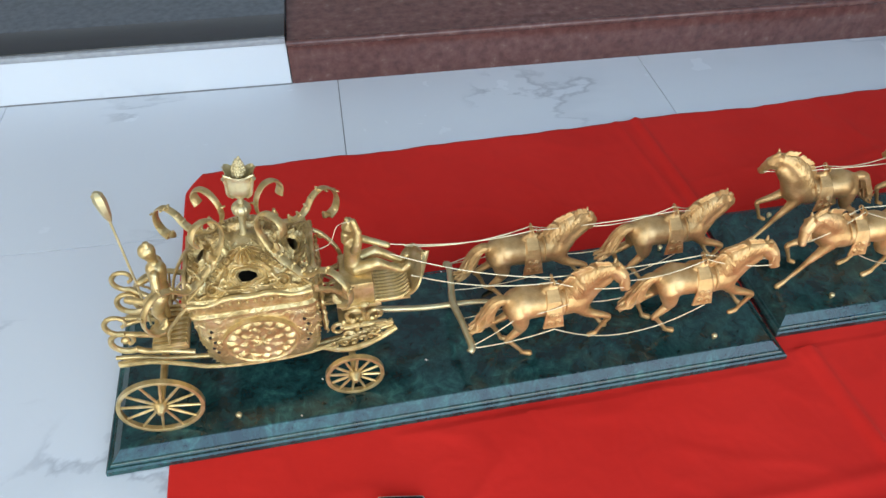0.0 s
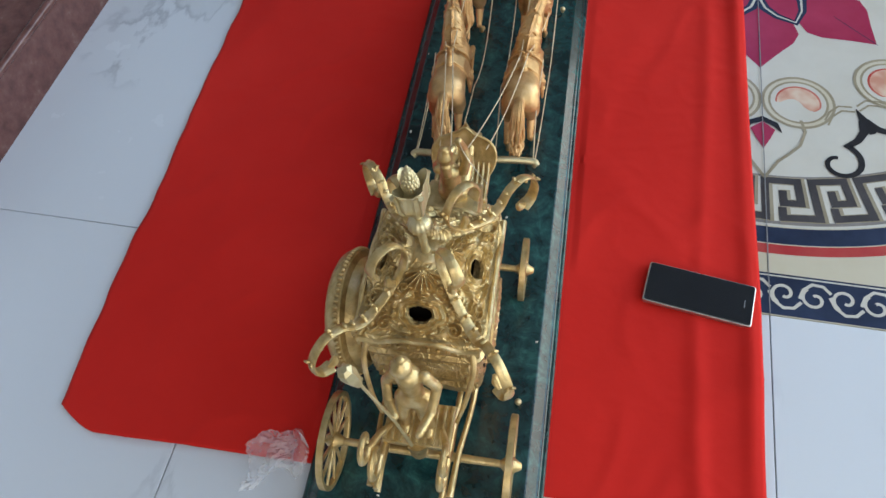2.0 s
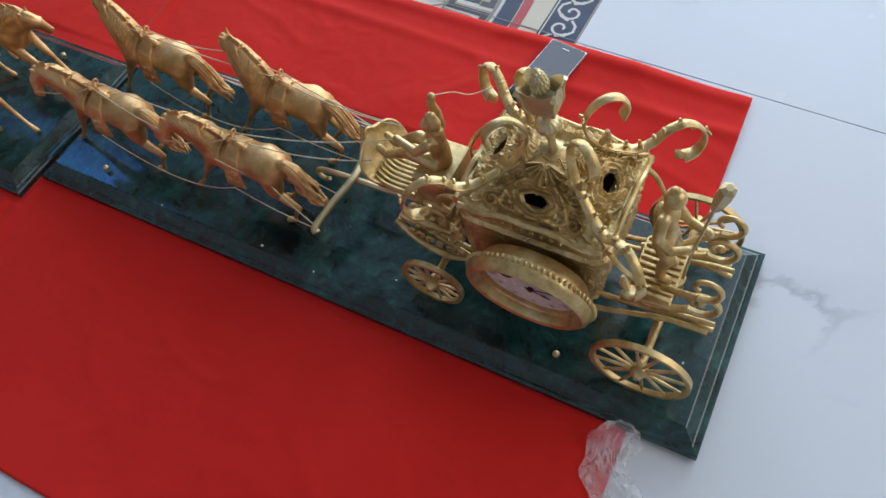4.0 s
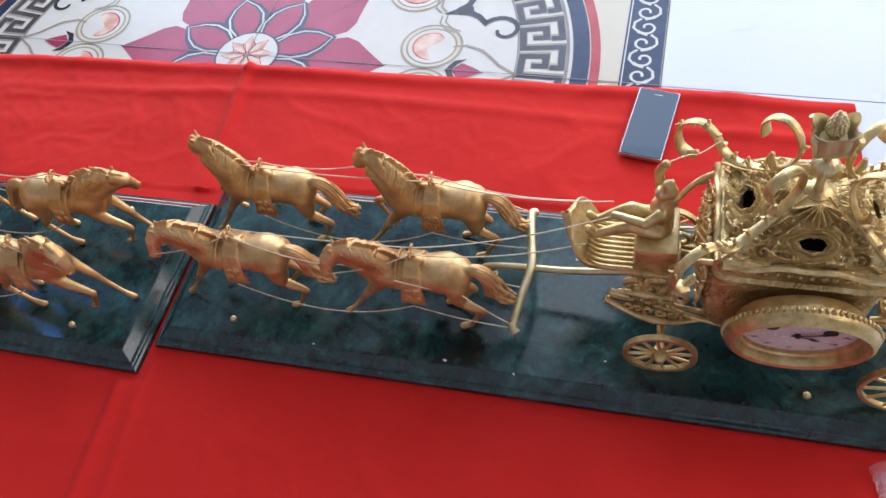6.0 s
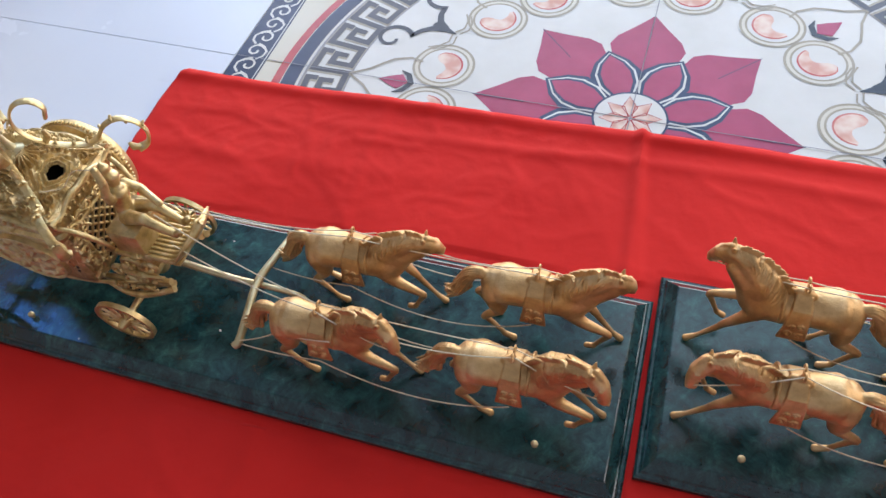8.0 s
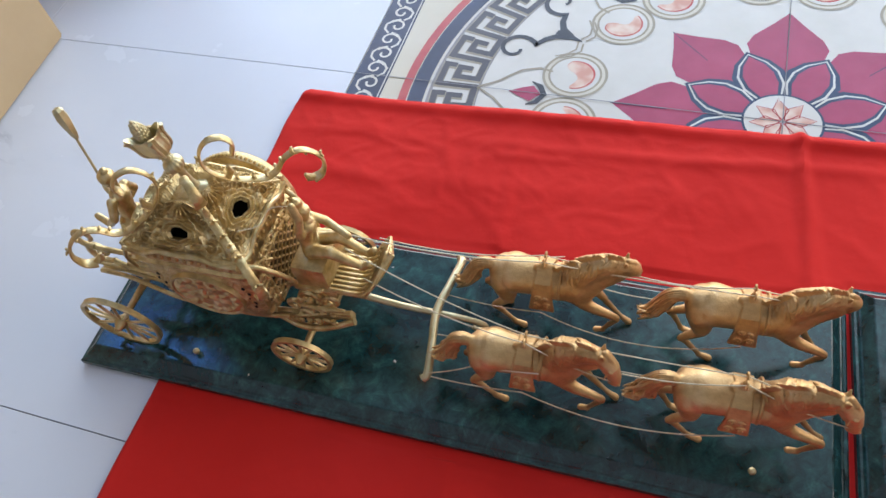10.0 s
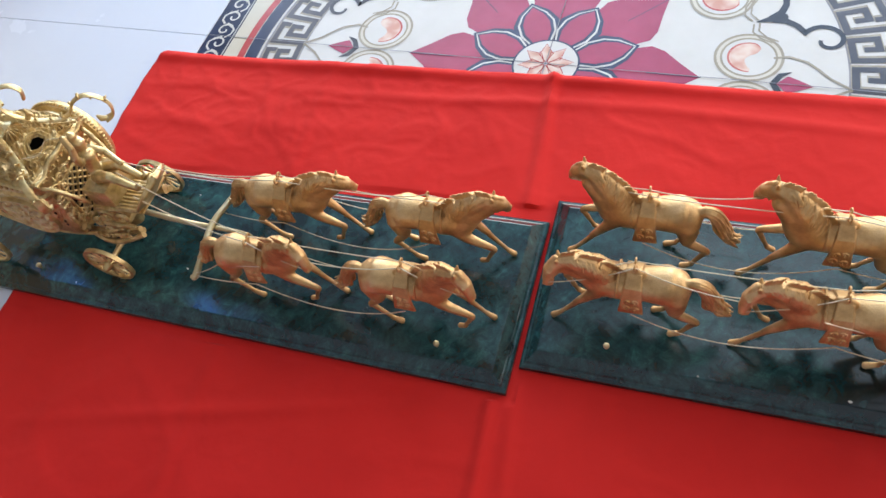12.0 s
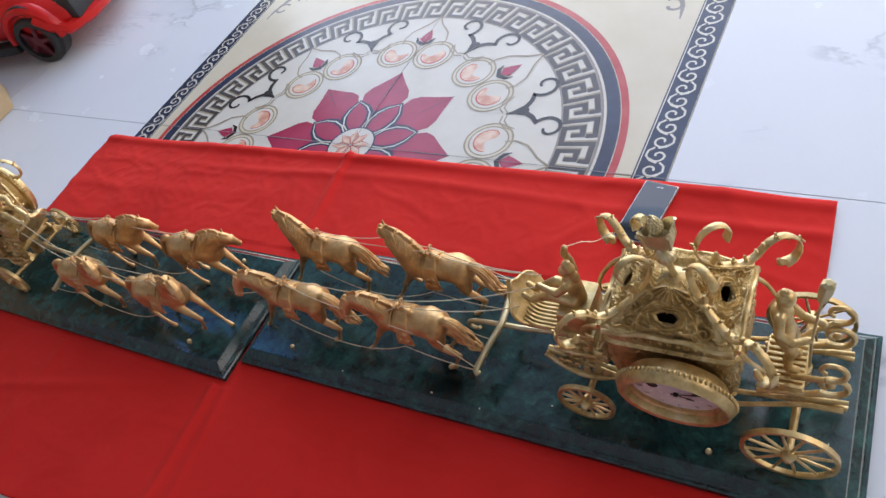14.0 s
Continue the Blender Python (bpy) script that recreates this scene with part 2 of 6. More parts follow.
DIAL = noisy("dial_enamel", [(0.3, (0.62, 0.46, 0.45)), (0.7, (0.72, 0.58, 0.57))], 30, 0.25, bump_by=None)
FADED_INK = material("faded_dial_ink", (0.30, 0.19, 0.18), 0.5)
INK = material("dial_ink", (0.03, 0.018, 0.016), 0.5)
TOY_RED = noisy("toy_red_plastic", [(0.3, (0.60, 0.012, 0.012)), (0.7, (0.68, 0.022, 0.018))], 8, 0.3, bump_by=None, rough_var=0.05, spec=0.3)
TOY_BLACK = noisy("black_plastic", [(0.3, (0.012, 0.012, 0.013)), (0.7, (0.03, 0.03, 0.03))], 15, 0.45)
TOY_PINK = noisy("toy_hub_red", [(0.3, (0.10, 0.006, 0.014)), (0.7, (0.15, 0.010, 0.022))], 15, 0.4, bump_by=None)
CHROME = material("chrome", (0.8, 0.8, 0.8), 0.08, 1.0)


def film_material():
    m = bpy.data.materials.new("clear_plastic_film")
    m.use_nodes = True
    n = m.node_tree.nodes
    b = n["Principled BSDF"]
    b.inputs["Base Color"].default_value = (0.9, 0.9, 0.93, 1)
    b.inputs["Roughness"].default_value = 0.22
    clear = n.new("ShaderNodeBsdfTransparent")
    mix = n.new("ShaderNodeMixShader")
    v = coords(m)
    t = node(m, "ShaderNodeTexNoise", Scale=30, Detail=4)
    wire(m, v, t.inputs["Vector"])
    r = node(m, "ShaderNodeMapRange", From_Min=0.3, From_Max=0.7, To_Min=0.14, To_Max=0.46)
    wire(m, t.outputs["Fac"], r.inputs["Value"])
    wire(m, r.outputs["Result"], mix.inputs["Fac"])
    wire(m, clear.outputs["BSDF"], mix.inputs[1])
    wire(m, b.outputs["BSDF"], mix.inputs[2])
    wire(m, mix.outputs["Shader"], n["Material Output"].inputs["Surface"])
    return m


FILM = film_material()


# ---- mesh helpers ----
def finish(name, bm, mat, smooth=True):
    me = bpy.data.meshes.new(name)
    bmesh.ops.recalc_face_normals(bm, faces=bm.faces)
    bm.to_mesh(me)
    bm.free()
    me.materials.append(mat)
    if smooth:
        me.polygons.foreach_set("use_smooth", [True] * len(me.polygons))
        me.set_sharp_from_angle(angle=radians(38))
    return me


def part(name, bm, mat, parent=None, label="", m=None):
    """Links a bmesh (or a finished mesh) as one object, under a thing or a part."""
    me = finish(name, bm, mat) if isinstance(bm, bmesh.types.BMesh) else bm
    ob = new(name, me)
    if parent is not None:
        ob.parent = parent
    if m is not None:
        ob.matrix_basis = m
    return tagged(ob, label)


def root(name, m, label, category, group="", kind=""):
    ob = new(name)
    ob.empty_display_size = 0.02
    ob.matrix_basis = m
    return tagged(ob, label, category, group, kind)


def box(bm, x0, x1, y0, y1, z0, z1, bevel=0.0, m=None):
    made = bmesh.ops.create_cube(bm, size=1)["verts"]
    for v in made:
        v.co = Vector(((x0 + x1) / 2 + v.co.x * (x1 - x0), (y0 + y1) / 2 + v.co.y * (y1 - y0), (z0 + z1) / 2 + v.co.z * (z1 - z0)))
    if m is not None:
        bmesh.ops.transform(bm, matrix=m, verts=made)
    if bevel:
        bmesh.ops.bevel(bm, geom=list({e for v in made for e in v.link_edges}), offset=bevel, segments=2, affect='EDGES', profile=0.5)
    return bm


def boxed(*a, **k):
    return box(bmesh.new(), *a, **k)


def curve_points(points, n):
    """A smooth run of n points through the given ones (Catmull-Rom)."""
    p = [Vector(q) for q in points]
    p = [2 * p[0] - p[1]] + p + [2 * p[-1] - p[-2]]
    out = []
    spans = len(p) - 3
    for i in range(n):
        u = i / (n - 1) * spans
        k = min(int(u), spans - 1)
        t = u - k
        a, b, c, d = p[k:k + 4]
        out.append(0.5 * (2 * b + (c - a) * t + (2 * a - 5 * b + 4 * c - d) * t * t + (3 * b - a - 3 * c + d) * t ** 3))
    return out


def tube(bm, points, radii, sides=10, n=None, flat=1.0, up=(0, 0, 1)):
    """A closed tube along points; radii: a number or one per given point. flat squeezes it along the second axis."""
    k = len(points)
    radii = [radii] * k if isinstance(radii, (int, float)) else list(radii)
    if n:
        radii = [np.interp(i / (n - 1) * (k - 1), range(k), radii) for i in range(n)]
        points = curve_points(points, n)
    points = [Vector(p) for p in points]
    rings = []
    side = None
    for i, p in enumerate(points):
        d = (points[min(i + 1, len(points) - 1)] - points[max(i - 1, 0)]).normalized()
        if side is None:
            ref = Vector(up)
            if abs(d.dot(ref)) > 0.95:
                ref = Vector((1, 0, 0)) if abs(d.x) < 0.9 else Vector((0, 1, 0))
            side = d.cross(ref).normalized()
        else:
            side = (side - d * side.dot(d)).normalized()
        other = d.cross(side)
        r = radii[i]
        rings.append([bm.verts.new(p + side * (math.cos(a) * r) + other * (math.sin(a) * r * flat)) for a in (2 * math.pi * j / sides for j in range(sides))])
    for a, b in zip(rings, rings[1:]):
        for j in range(sides):
            bm.faces.new((a[j], a[(j + 1) % sides], b[(j + 1) % sides], b[j]))
    bm.faces.new(list(reversed(rings[0])))
    bm.faces.new(rings[-1])
    return bm


def ball(bm, c, rx, ry, rz, u=16, v=10, m=None):
    made = bmesh.ops.create_uvsphere(bm, u_segments=u, v_segments=v, radius=1)["verts"]
    for w in made:
        w.co = Vector((w.co.x * rx, w.co.y * ry, w.co.z * rz))
    if m is not None:
        bmesh.ops.transform(bm, matrix=m, verts=made)
    bmesh.ops.translate(bm, verts=made, vec=Vector(c))
    return bm


def lathe(bm, profile, segs=24, m=None, closed=False):
    """Turns (radius, height) pairs round the z axis."""
    rings, made = [], []
    for r, z in profile:
        ring = [bm.verts.new((r * math.cos(a), r * math.sin(a), z)) for a in (2 * math.pi * j / segs for j in range(segs))]
        rings.append(ring)
        made += ring
    pairs = list(zip(rings, rings[1:])) + ([(rings[-1], rings[0])] if closed else [])
    for a, b in pairs:
        for j in range(segs):
            bm.faces.new((a[j], a[(j + 1) % segs], b[(j + 1) % segs], b[j]))
    if not closed:
        bm.faces.new(list(reversed(rings[0])))
        bm.faces.new(rings[-1])
    if m is not None:
        bmesh.ops.transform(bm, matrix=m, verts=made)
    return bm


class Clay:
    """Limbs melted into one skin: round cones joined by a smooth union, then meshed by surface nets."""

    def __init__(self):
        self.limbs = []

    def add(self, points, radii, blend=0.004):
        self.limbs.append(([np.array(q, float) for q in points], list(radii), blend))
        return self

    def mesh(self, name, mat, h, relief=None):
        lo = np.min([np.min(p, axis=0) - max(r) for p, r, k in self.limbs], axis=0) - 4 * h
        hi = np.max([np.max(p, axis=0) + max(r) for p, r, k in self.limbs], axis=0) + 4 * h
        n = np.ceil((hi - lo) / h).astype(int) + 1
        axes = [lo[i] + h * np.arange(n[i]) for i in range(3)]
        f = np.full(n, 0.02)

        def reach(a, b, pad):
            i0 = np.maximum(((np.minimum(a, b) - pad - lo) / h).astype(int), 0)
            i1 = np.minimum(((np.maximum(a, b) + pad - lo) / h).astype(int) + 2, n)
            return i0, i1

        for p, radii, k in self.limbs:
            pad = max(radii) + 3 * k + 3 * h
            c0, c1 = reach(np.min(p, axis=0), np.max(p, axis=0), pad)
            limb = np.full(c1 - c0, 0.02)
            for a, b, r, s in zip(p, p[1:], radii, radii[1:]):
                i0, i1 = reach(a, b, max(r, s) + 3 * k + 3 * h)
                g = np.stack(np.meshgrid(*[axes[i][i0[i]:i1[i]] for i in range(3)], indexing="ij"), axis=-1)
                ab = b - a
                t = np.clip(((g - a) @ ab) / max(ab @ ab, 1e-12), 0, 1)
                d = np.linalg.norm(g - a - t[..., None] * ab, axis=-1) - (r + (s - r) * t)
                cut = tuple(slice(u, v) for u, v in zip(i0 - c0, i1 - c0))
                limb[cut] = np.minimum(limb[cut], d)
            cut = tuple(slice(u, v) for u, v in zip(c0, c1))
            old = f[cut]
            m = np.clip(0.5 + 0.5 * (old - limb) / k, 0, 1)
            f[cut] = old * (1 - m) + limb * m - k * m * (1 - m)
        if relief:
            f = f - relief(*np.meshgrid(*axes, indexing="ij"))
        inside = f < 0
        c = n - 1
        total, count = np.zeros((*c, 3)), np.zeros(c)
        corner = lambda i, j, k: (slice(i, i + c[0]), slice(j, j + c[1]), slice(k, k + c[2]))
        for axis in range(3):
            for u in (0, 1):
                for v in (0, 1):
                    p = [0, 0, 0]
                    p[(axis + 1) % 3], p[(axis + 2) % 3] = u, v
                    q = list(p)
                    q[axis] = 1
                    fa, fb = f[corner(*p)], f[corner(*q)]
                    cross = (fa < 0) != (fb < 0)
                    t = np.where(cross, fa / np.where(cross, fa - fb, 1), 0)
                    at = np.array(p, float) + np.zeros((*c, 3))
                    at[..., axis] += t
                    total += np.where(cross[..., None], at, 0)
                    count += cross
        used = count > 0
        index = np.full(c, -1)
        index[used] = np.arange(used.sum())
        base = np.stack(np.nonzero(used), axis=-1)
        verts = lo + h * (base + total[used] / count[used][:, None])
        faces = []
        for axis in range(3):
            b1, b2 = (axis + 1) % 3, (axis + 2) % 3
            lo_, hi_ = [slice(1, -1)] * 3, [slice(1, -1)] * 3
            lo_[axis], hi_[axis] = slice(0, -1), slice(1, None)
            fa, fb = inside[tuple(lo_)], inside[tuple(hi_)]
            for flip, hit in ((False, fa & ~fb), (True, ~fa & fb)):
                w = np.stack(np.nonzero(hit), axis=-1)
                w[:, b1] += 1
                w[:, b2] += 1
                ring = []
                for u, v in ((0, 0), (1, 0), (1, 1), (0, 1)):
                    q = w.copy()
                    q[:, b1] -= u
                    q[:, b2] -= v
                    ring.append(index[q[:, 0], q[:, 1], q[:, 2]])
                quad = np.stack(ring, axis=-1)
                faces.append(quad[:, ::-1] if flip else quad)
        faces = np.concatenate(faces)
        faces = faces[(faces >= 0).all(axis=1)]
        me = bpy.data.meshes.new(name)
        me.from_pydata(verts.tolist(), [], faces.tolist())
        me.materials.append(mat)
        me.polygons.foreach_set("use_smooth", [True] * len(me.polygons))
        me.update()
        return me


def polygon(bm, pts, z):
    """A thin flat print: a filled outline with a hair of thickness."""
    top = [bm.verts.new((x, y, z)) for x, y in pts]
    f = bm.faces.new(top)
    bmesh.ops.triangulate(bm, faces=[f])
    return bm


def ribbon(bm, pts, w, z):
    """A flat stroke of width w (or one width per point) along pts."""
    k = len(pts)
    ws = [w] * k if isinstance(w, (int, float)) else w
    z += 0.00003 * (len(bm.faces) % 7)      # crossing strokes lie on one another
    prev = None
    for i in range(k):
        a, b = Vector(pts[max(i - 1, 0)]), Vector(pts[min(i + 1, k - 1)])
        d = (b - a).normalized()
        n = Vector((-d.y, d.x)) * ws[i] / 2
        p = Vector(pts[i])
        pair = (bm.verts.new((p.x + n.x, p.y + n.y, z)), bm.verts.new((p.x - n.x, p.y - n.y, z)))
        if prev:
            bm.faces.new((prev[0], prev[1], pair[1], pair[0]))
        prev = pair
    return bm


def annulus(bm, r0, r1, z, segs=160, c=(0, 0)):
    a = [(math.cos(2 * math.pi * i / segs), math.sin(2 * math.pi * i / segs)) for i in range(segs)]
    inner = [bm.verts.new((c[0] + r0 * x, c[1] + r0 * y, z)) for x, y in a]
    outer = [bm.verts.new((c[0] + r1 * x, c[1] + r1 * y, z)) for x, y in a]
    for i in range(segs):
        j = (i + 1) % segs
        bm.faces.new((inner[i], outer[i], outer[j], inner[j]))
    return bm


def arc2(c, r, a0, a1, n=14, r1=None):
    r1 = r if r1 is None else r1
    return [(c[0] + (r + (r1 - r) * i / (n - 1)) * math.cos(radians(a0 + (a1 - a0) * i / (n - 1))), c[1] + (r + (r1 - r) * i / (n - 1)) * math.sin(radians(a0 + (a1 - a0) * i / (n - 1)))) for i in range(n)]


# ---- the room ----
GRID = pose(1.122, -0.458, 0, 0, 0, -2.2)      # centre and turn of the tile pattern
T = 0.752                                       # side of a floor tile
X0, X1, Y0, Y1, H = -2.4, 6.7, DOOR_Y, 2.6, 4.4
STEP_Y = 0.827                                  # foot of the raised step


def structure(name, bm, mat, label, category, m=None):
    ob = part(name, bm, mat, None, "", m)
    return tagged(ob, label, category, "", "structure")


structure("ground", boxed(-60, 60, -80, 60, -0.4, -0.12), GROUND, "pale concrete ground outside the doorway", "ground")
floor = structure("floor", boxed(X0 - 0.3, X1 + 0.3, Y0 - 0.3, Y1 + 0.3, -0.1, -0.006), GROUT, "white marble tile floor with thin grey joints", "floor")
top_bm = bmesh.new()
edge, strips = X0 - 0.3, []
for x, y, w, d, watts, tone in sorted(SKYLIGHTS):
    a, b = x - w / 2 - 0.01, x + w / 2 + 0.01
    strips += [(edge, a, Y0 - 0.3, Y1 + 0.3), (a, b, Y0 - 0.3, y - d / 2 - 0.01), (a, b, y + d / 2 + 0.01, Y1 + 0.3)]
    edge = b
for x0, x1, y0, y1 in strips + [(edge, X1 + 0.3, Y0 - 0.3, Y1 + 0.3)]:
    box(top_bm, x0, x1, y0, y1, H, H + 0.15)
structure("ceiling", top_bm, CEILING, "grey plastered ceiling with two skylight openings", "ceiling")


def wall_with_opening(name, along, a0, a1, t0, t1, hole, label):
    """A wall along x or y from a0 to a1, t0 to t1 thick, with one opening (from, to, sill, head)."""
    bm = bmesh.new()
    h0, h1, s, e = hole
    for u0, u1, z0, z1 in ((a0, h0, -0.1, H), (h1, a1, -0.1, H), (h0, h1, -0.1, s), (h0, h1, e, H)):
        if z1 - z0 > 0.001:
            if along == "x":
                box(bm, u0, u1, t0, t1, z0, z1)
            else:
                box(bm, t0, t1, u0, u1, z0, z1)
    return structure(name, bm, WALL, label, "wall")


wall_with_opening("wall_south", "x", X0 - 0.3, X1 + 0.3, Y0 - 0.2, Y0, (-1.92, 4.92, 0.0, 4.385), "tan wall round a wide doorway open to the ceiling")
wall_with_opening("wall_west", "y", Y0, Y1, X0 - 0.2, X0, (-2.7, 0.0, 1.2, 3.9), "tan wall with a tall window opening")
wall_with_opening("wall_east", "y", Y0, Y1, X1, X1 + 0.2, (-2.2, -0.4, 1.9, 2.75), "tan wall with a high window opening")
structure("wall_north", boxed(X0 - 0.3, X1 + 0.3, Y1, Y1 + 0.2, -0.1, H), NORTH_WALL, "plain grey wall behind the raised step", "wall")
# raised step: white riser with black top, beside red granite
STEP = pose(0.312, STEP_Y - 0.002, 0, 0, 0, -2.6)
structure("step_riser", boxed(-2.7, -0.002, 0, 0.3, -0.02, 0.106), TILE, "white marble riser of a raised step", "step", STEP)
structure("step_slab_edge", boxed(-2.7, -0.002, -0.004, 0.010, 0.106, 0.120, 0.003), SLAB_EDGE, "grey polished edge of a stone slab", "trim", STEP)
# one slab in two colours: dark and pale reflections painted as black and grey
structure("step_dark_band", boxed(-2.7, -0.002, 0.010, 0.115, 0.0, 0.121, 0.002), BLACK_GRANITE, "black front band of the step slab, painted as its dark reflection", "step", STEP)
structure("step_slab", boxed(-2.7, -0.002, 0.115, 1.8, 0.0, 0.120, 0.002), REFLECTION_GRANITE, "polished slab on the step with the wall's reflection painted in grey", "step", STEP)
structure("step_joint", boxed(-2.7, 0.0, -0.003, 0.002, -0.005, 0.0022), GROUT, "dark joint at the foot of the step", "trim", STEP)
granite = structure("granite_step", boxed(0, 4.0, 0, 1.8, -0.02, 0.106, 0.002), GRANITE, "polished red speckled granite step", "step", STEP)
nose = bmesh.new()
tube(nose, [(0.0, -0.003, 0.106), (4.0, -0.003, 0.106)], 0.008, 12)
part("nosing", nose, GRANITE, granite, "rounded granite nosing")


# ---- floor medallion, printed on four cream tiles ----
L = 0.00024      # step between printed layers


def medallion():
    K = 0.787
    top = root("floor_medallion", GRID @ Matrix.Scale(T / K, 4), "printed floral medallion on four cream floor tiles with a dark scroll border", "floor medallion", "", "structure")

    def layer(name, bm, mat, k):
        return part(name, bm, mat, top, "", pose(0, 0, L * k))

    # dark border with pale scrolls
    a, b = K - 0.072, K - 0.002
    for k in range(4):
        bm = bmesh.new()
        polygon(bm, [(-b, a), (b, a), (b, b), (-b, b)] if k % 2 == 0 else [(-a, a + 0.0005), (a, a + 0.0005), (a, b), (-a, b)], 0)
        ob = layer("border_band", bm, NAVY, 1)
        ob.matrix_basis = pose(0, 0, L, 0, 0, 90 * k)
        bm = bmesh.new()
        mid, n = (a + b) / 2, 34
        for i in range(n):
            c = -a + (i + 0.5) * 2 * a / n
            w = a / n
            flip = 1 if i % 2 else -1
            ribbon(bm, arc2((c, mid + flip * 0.002), 0.0185, -60 * flip, 290 * flip, 20, 0.005), 0.0048, 0)
            ribbon(bm, [(c - w * 1.1, mid - flip * 0.010), (c - w * 0.6, mid - flip * 0.021), (c + w * 0.1, mid - flip * 0.0225), (c + w * 0.7, mid - flip * 0.012), (c + w * 1.0, mid + flip * 0.004)], 0.005, 0)
        ribbon(bm, [(-a, a + 0.005), (a, a + 0.005)], 0.0025, 0)
        ob = layer("border_scroll", bm, WHITE_PRINT, 2)
        ob.matrix_basis = pose(0, 0, L * 2, 0, 0, 90 * k)
    # corner ornaments
    for k in range(4):
        bm = bmesh.new()
        c = 0.615
        ribbon(bm, arc2((c - 0.035, c + 0.03), 0.03, -40, 260, 18, 0.012), 0.009, 0)
        ribbon(bm, arc2((c + 0.03, c - 0.035), 0.03, 130, -170, 18, 0.012), 0.009, 0)
        ribbon(bm, [(c - 0.09, c + 0.06), (c - 0.04, c + 0.055), (c + 0.03, c + 0.03), (c + 0.055, c - 0.04), (c + 0.06, c - 0.09)], [0.004, 0.01, 0.02, 0.01, 0.004], 0)
        ob = layer("corner_scroll", bm, GREY_PRINT, 1)
        ob.matrix_basis = pose(0, 0, L, 0, 0, 90 * k)
    layer("red_ring", annulus(bmesh.new(), 0.664, 0.681, 0), RED_PRINT, 1)
    layer("navy_ring", annulus(bmesh.new(), 0.632, 0.662, 0), NAVY, 1)
    layer("key_ground", annulus(bmesh.new(), 0.0, 0.630, 0), WHITE_PRINT, 1)
    layer("key_edge", annulus(annulus(bmesh.new(), 0.620, 0.626, 0), 0.530, 0.5345, 0), GREY_PRINT, 2)

    def polar(r, deg):
        return (r * math.cos(radians(deg)), r * math.sin(radians(deg)))

    n = 48
    da = 360 / n
    path = [(0.36, 0.34), (0.36, 0.60), (0.70, 0.60), (0.70, 0.0), (0.0, 0.0), (0.0, 1.0), (-0.68, 1.0), (-0.68, 0.80)]
    for shift, mat, k, w in ((0.05, TAN_PRINT, 2, 0.016), (0.0, KEY_PRINT, 3, 0.0125)):
        bm = bmesh.new()
        for i in range(n):
            pts = [polar(0.541 + h * 0.072, (i + s + shift) * da) for s, h in path]
            for p, q in zip(pts, pts[1:]):
                d = (Vector(q) - Vector(p)).normalized() * w / 2
                ribbon(bm, [(p[0] - d.x, p[1] - d.y), (q[0] + d.x, q[1] + d.y)], w, 0)
        layer("greek_key" if k == 3 else "greek_key_shade", bm, mat, k)
    # flower
    for k in range(8):
        t = pose(0, 0, L * (2 + 0.4 * (k % 2)), 0, 0, 45 * k)
        bm = polygon(bmesh.new(), [(0.05, -0.03), (0.14, -0.055), (0.19, -0.070), (0.215, -0.060), (0.250, -0.029), (0.286, 0), (0.250, 0.029), (0.215, 0.060), (0.19, 0.070), (0.14, 0.055), (0.05, 0.03)], 0)
        part("outer_petal", bm, CRIMSON, top, "", t)
        bm = ribbon(bmesh.new(), [(0.19, 0), (0.288, 0)], 0.0016, 0)
        part("petal_line", bm, NAVY, top, "", pose(0, 0, L * 3, 0, 0, 45 * k))
        t = 45 * k + 22.5
        out = [(0.05, -0.022), (0.085, -0.042), (0.12, -0.044), (0.15, -0.030), (0.179, 0), (0.15, 0.030), (0.12, 0.044), (0.085, 0.042), (0.05, 0.022)]
        for name, f, mat, z in (("petal_edge", 1.06, NAVY, 3), ("petal_rim", 0.86, WHITE_PRINT, 4), ("petal_line", 0.76, NAVY, 5), ("inner_petal", 0.62, CRIMSON, 6)):
            part(name, polygon(bmesh.new(), [(0.115 + (x - 0.115) * (0.5 + f / 2), y * f) for x, y in out], 0), mat, top, "", pose(0, 0, L * (z + 0.4 * (k % 2)), 0, 0, t))
    layer("flower_disc_edge", annulus(bmesh.new(), 0, 0.066, 0, 64), NAVY, 7)
    layer("flower_disc", annulus(bmesh.new(), 0, 0.062, 0, 64), WHITE_PRINT, 8)
    for k in range(8):
        part("small_petal", polygon(bmesh.new(), [(0.004, 0), (0.028, -0.012), (0.052, 0), (0.028, 0.012)], 0), DROP_PRINT, top, "", pose(0, 0, L * 9, 0, 0, 45 * k + 10))
        part("petal_line", ribbon(bmesh.new(), [(0.004, 0), (0.026, -0.0135), (0.054, 0), (0.026, 0.0135), (0.004, 0)], 0.0018, 0), RED_PRINT, top, "", pose(0, 0, L * 10, 0, 0, 45 * k + 10))
    # rings, buds and scrolls
    for k in range(16):
        ang = 45 * (k // 2) + (9.4 if k % 2 else -9.4)
        c = polar(0.368, ang)
        t = pose(c[0], c[1], 0, 0, 0, ang)
        for name, r0, r1, mat, z in (("ring", 0.0555, 0.0605, TAN_PRINT, 4), ("ring", 0.0455, 0.0495, TAN_PRINT, 4), ("ring_fill", 0.0, 0.0605, CREAM, 3)):
            part(name, annulus(bmesh.new(), r0, r1, 0, 48), mat, top, "", t @ pose(0, 0, L * z))
        part("ring_ground", annulus(bmesh.new(), 0, 0.0455, 0, 40), WHITE_PRINT, top, "", t @ pose(0, 0, L * 3.6))
        s = 1 if k % 2 else -1
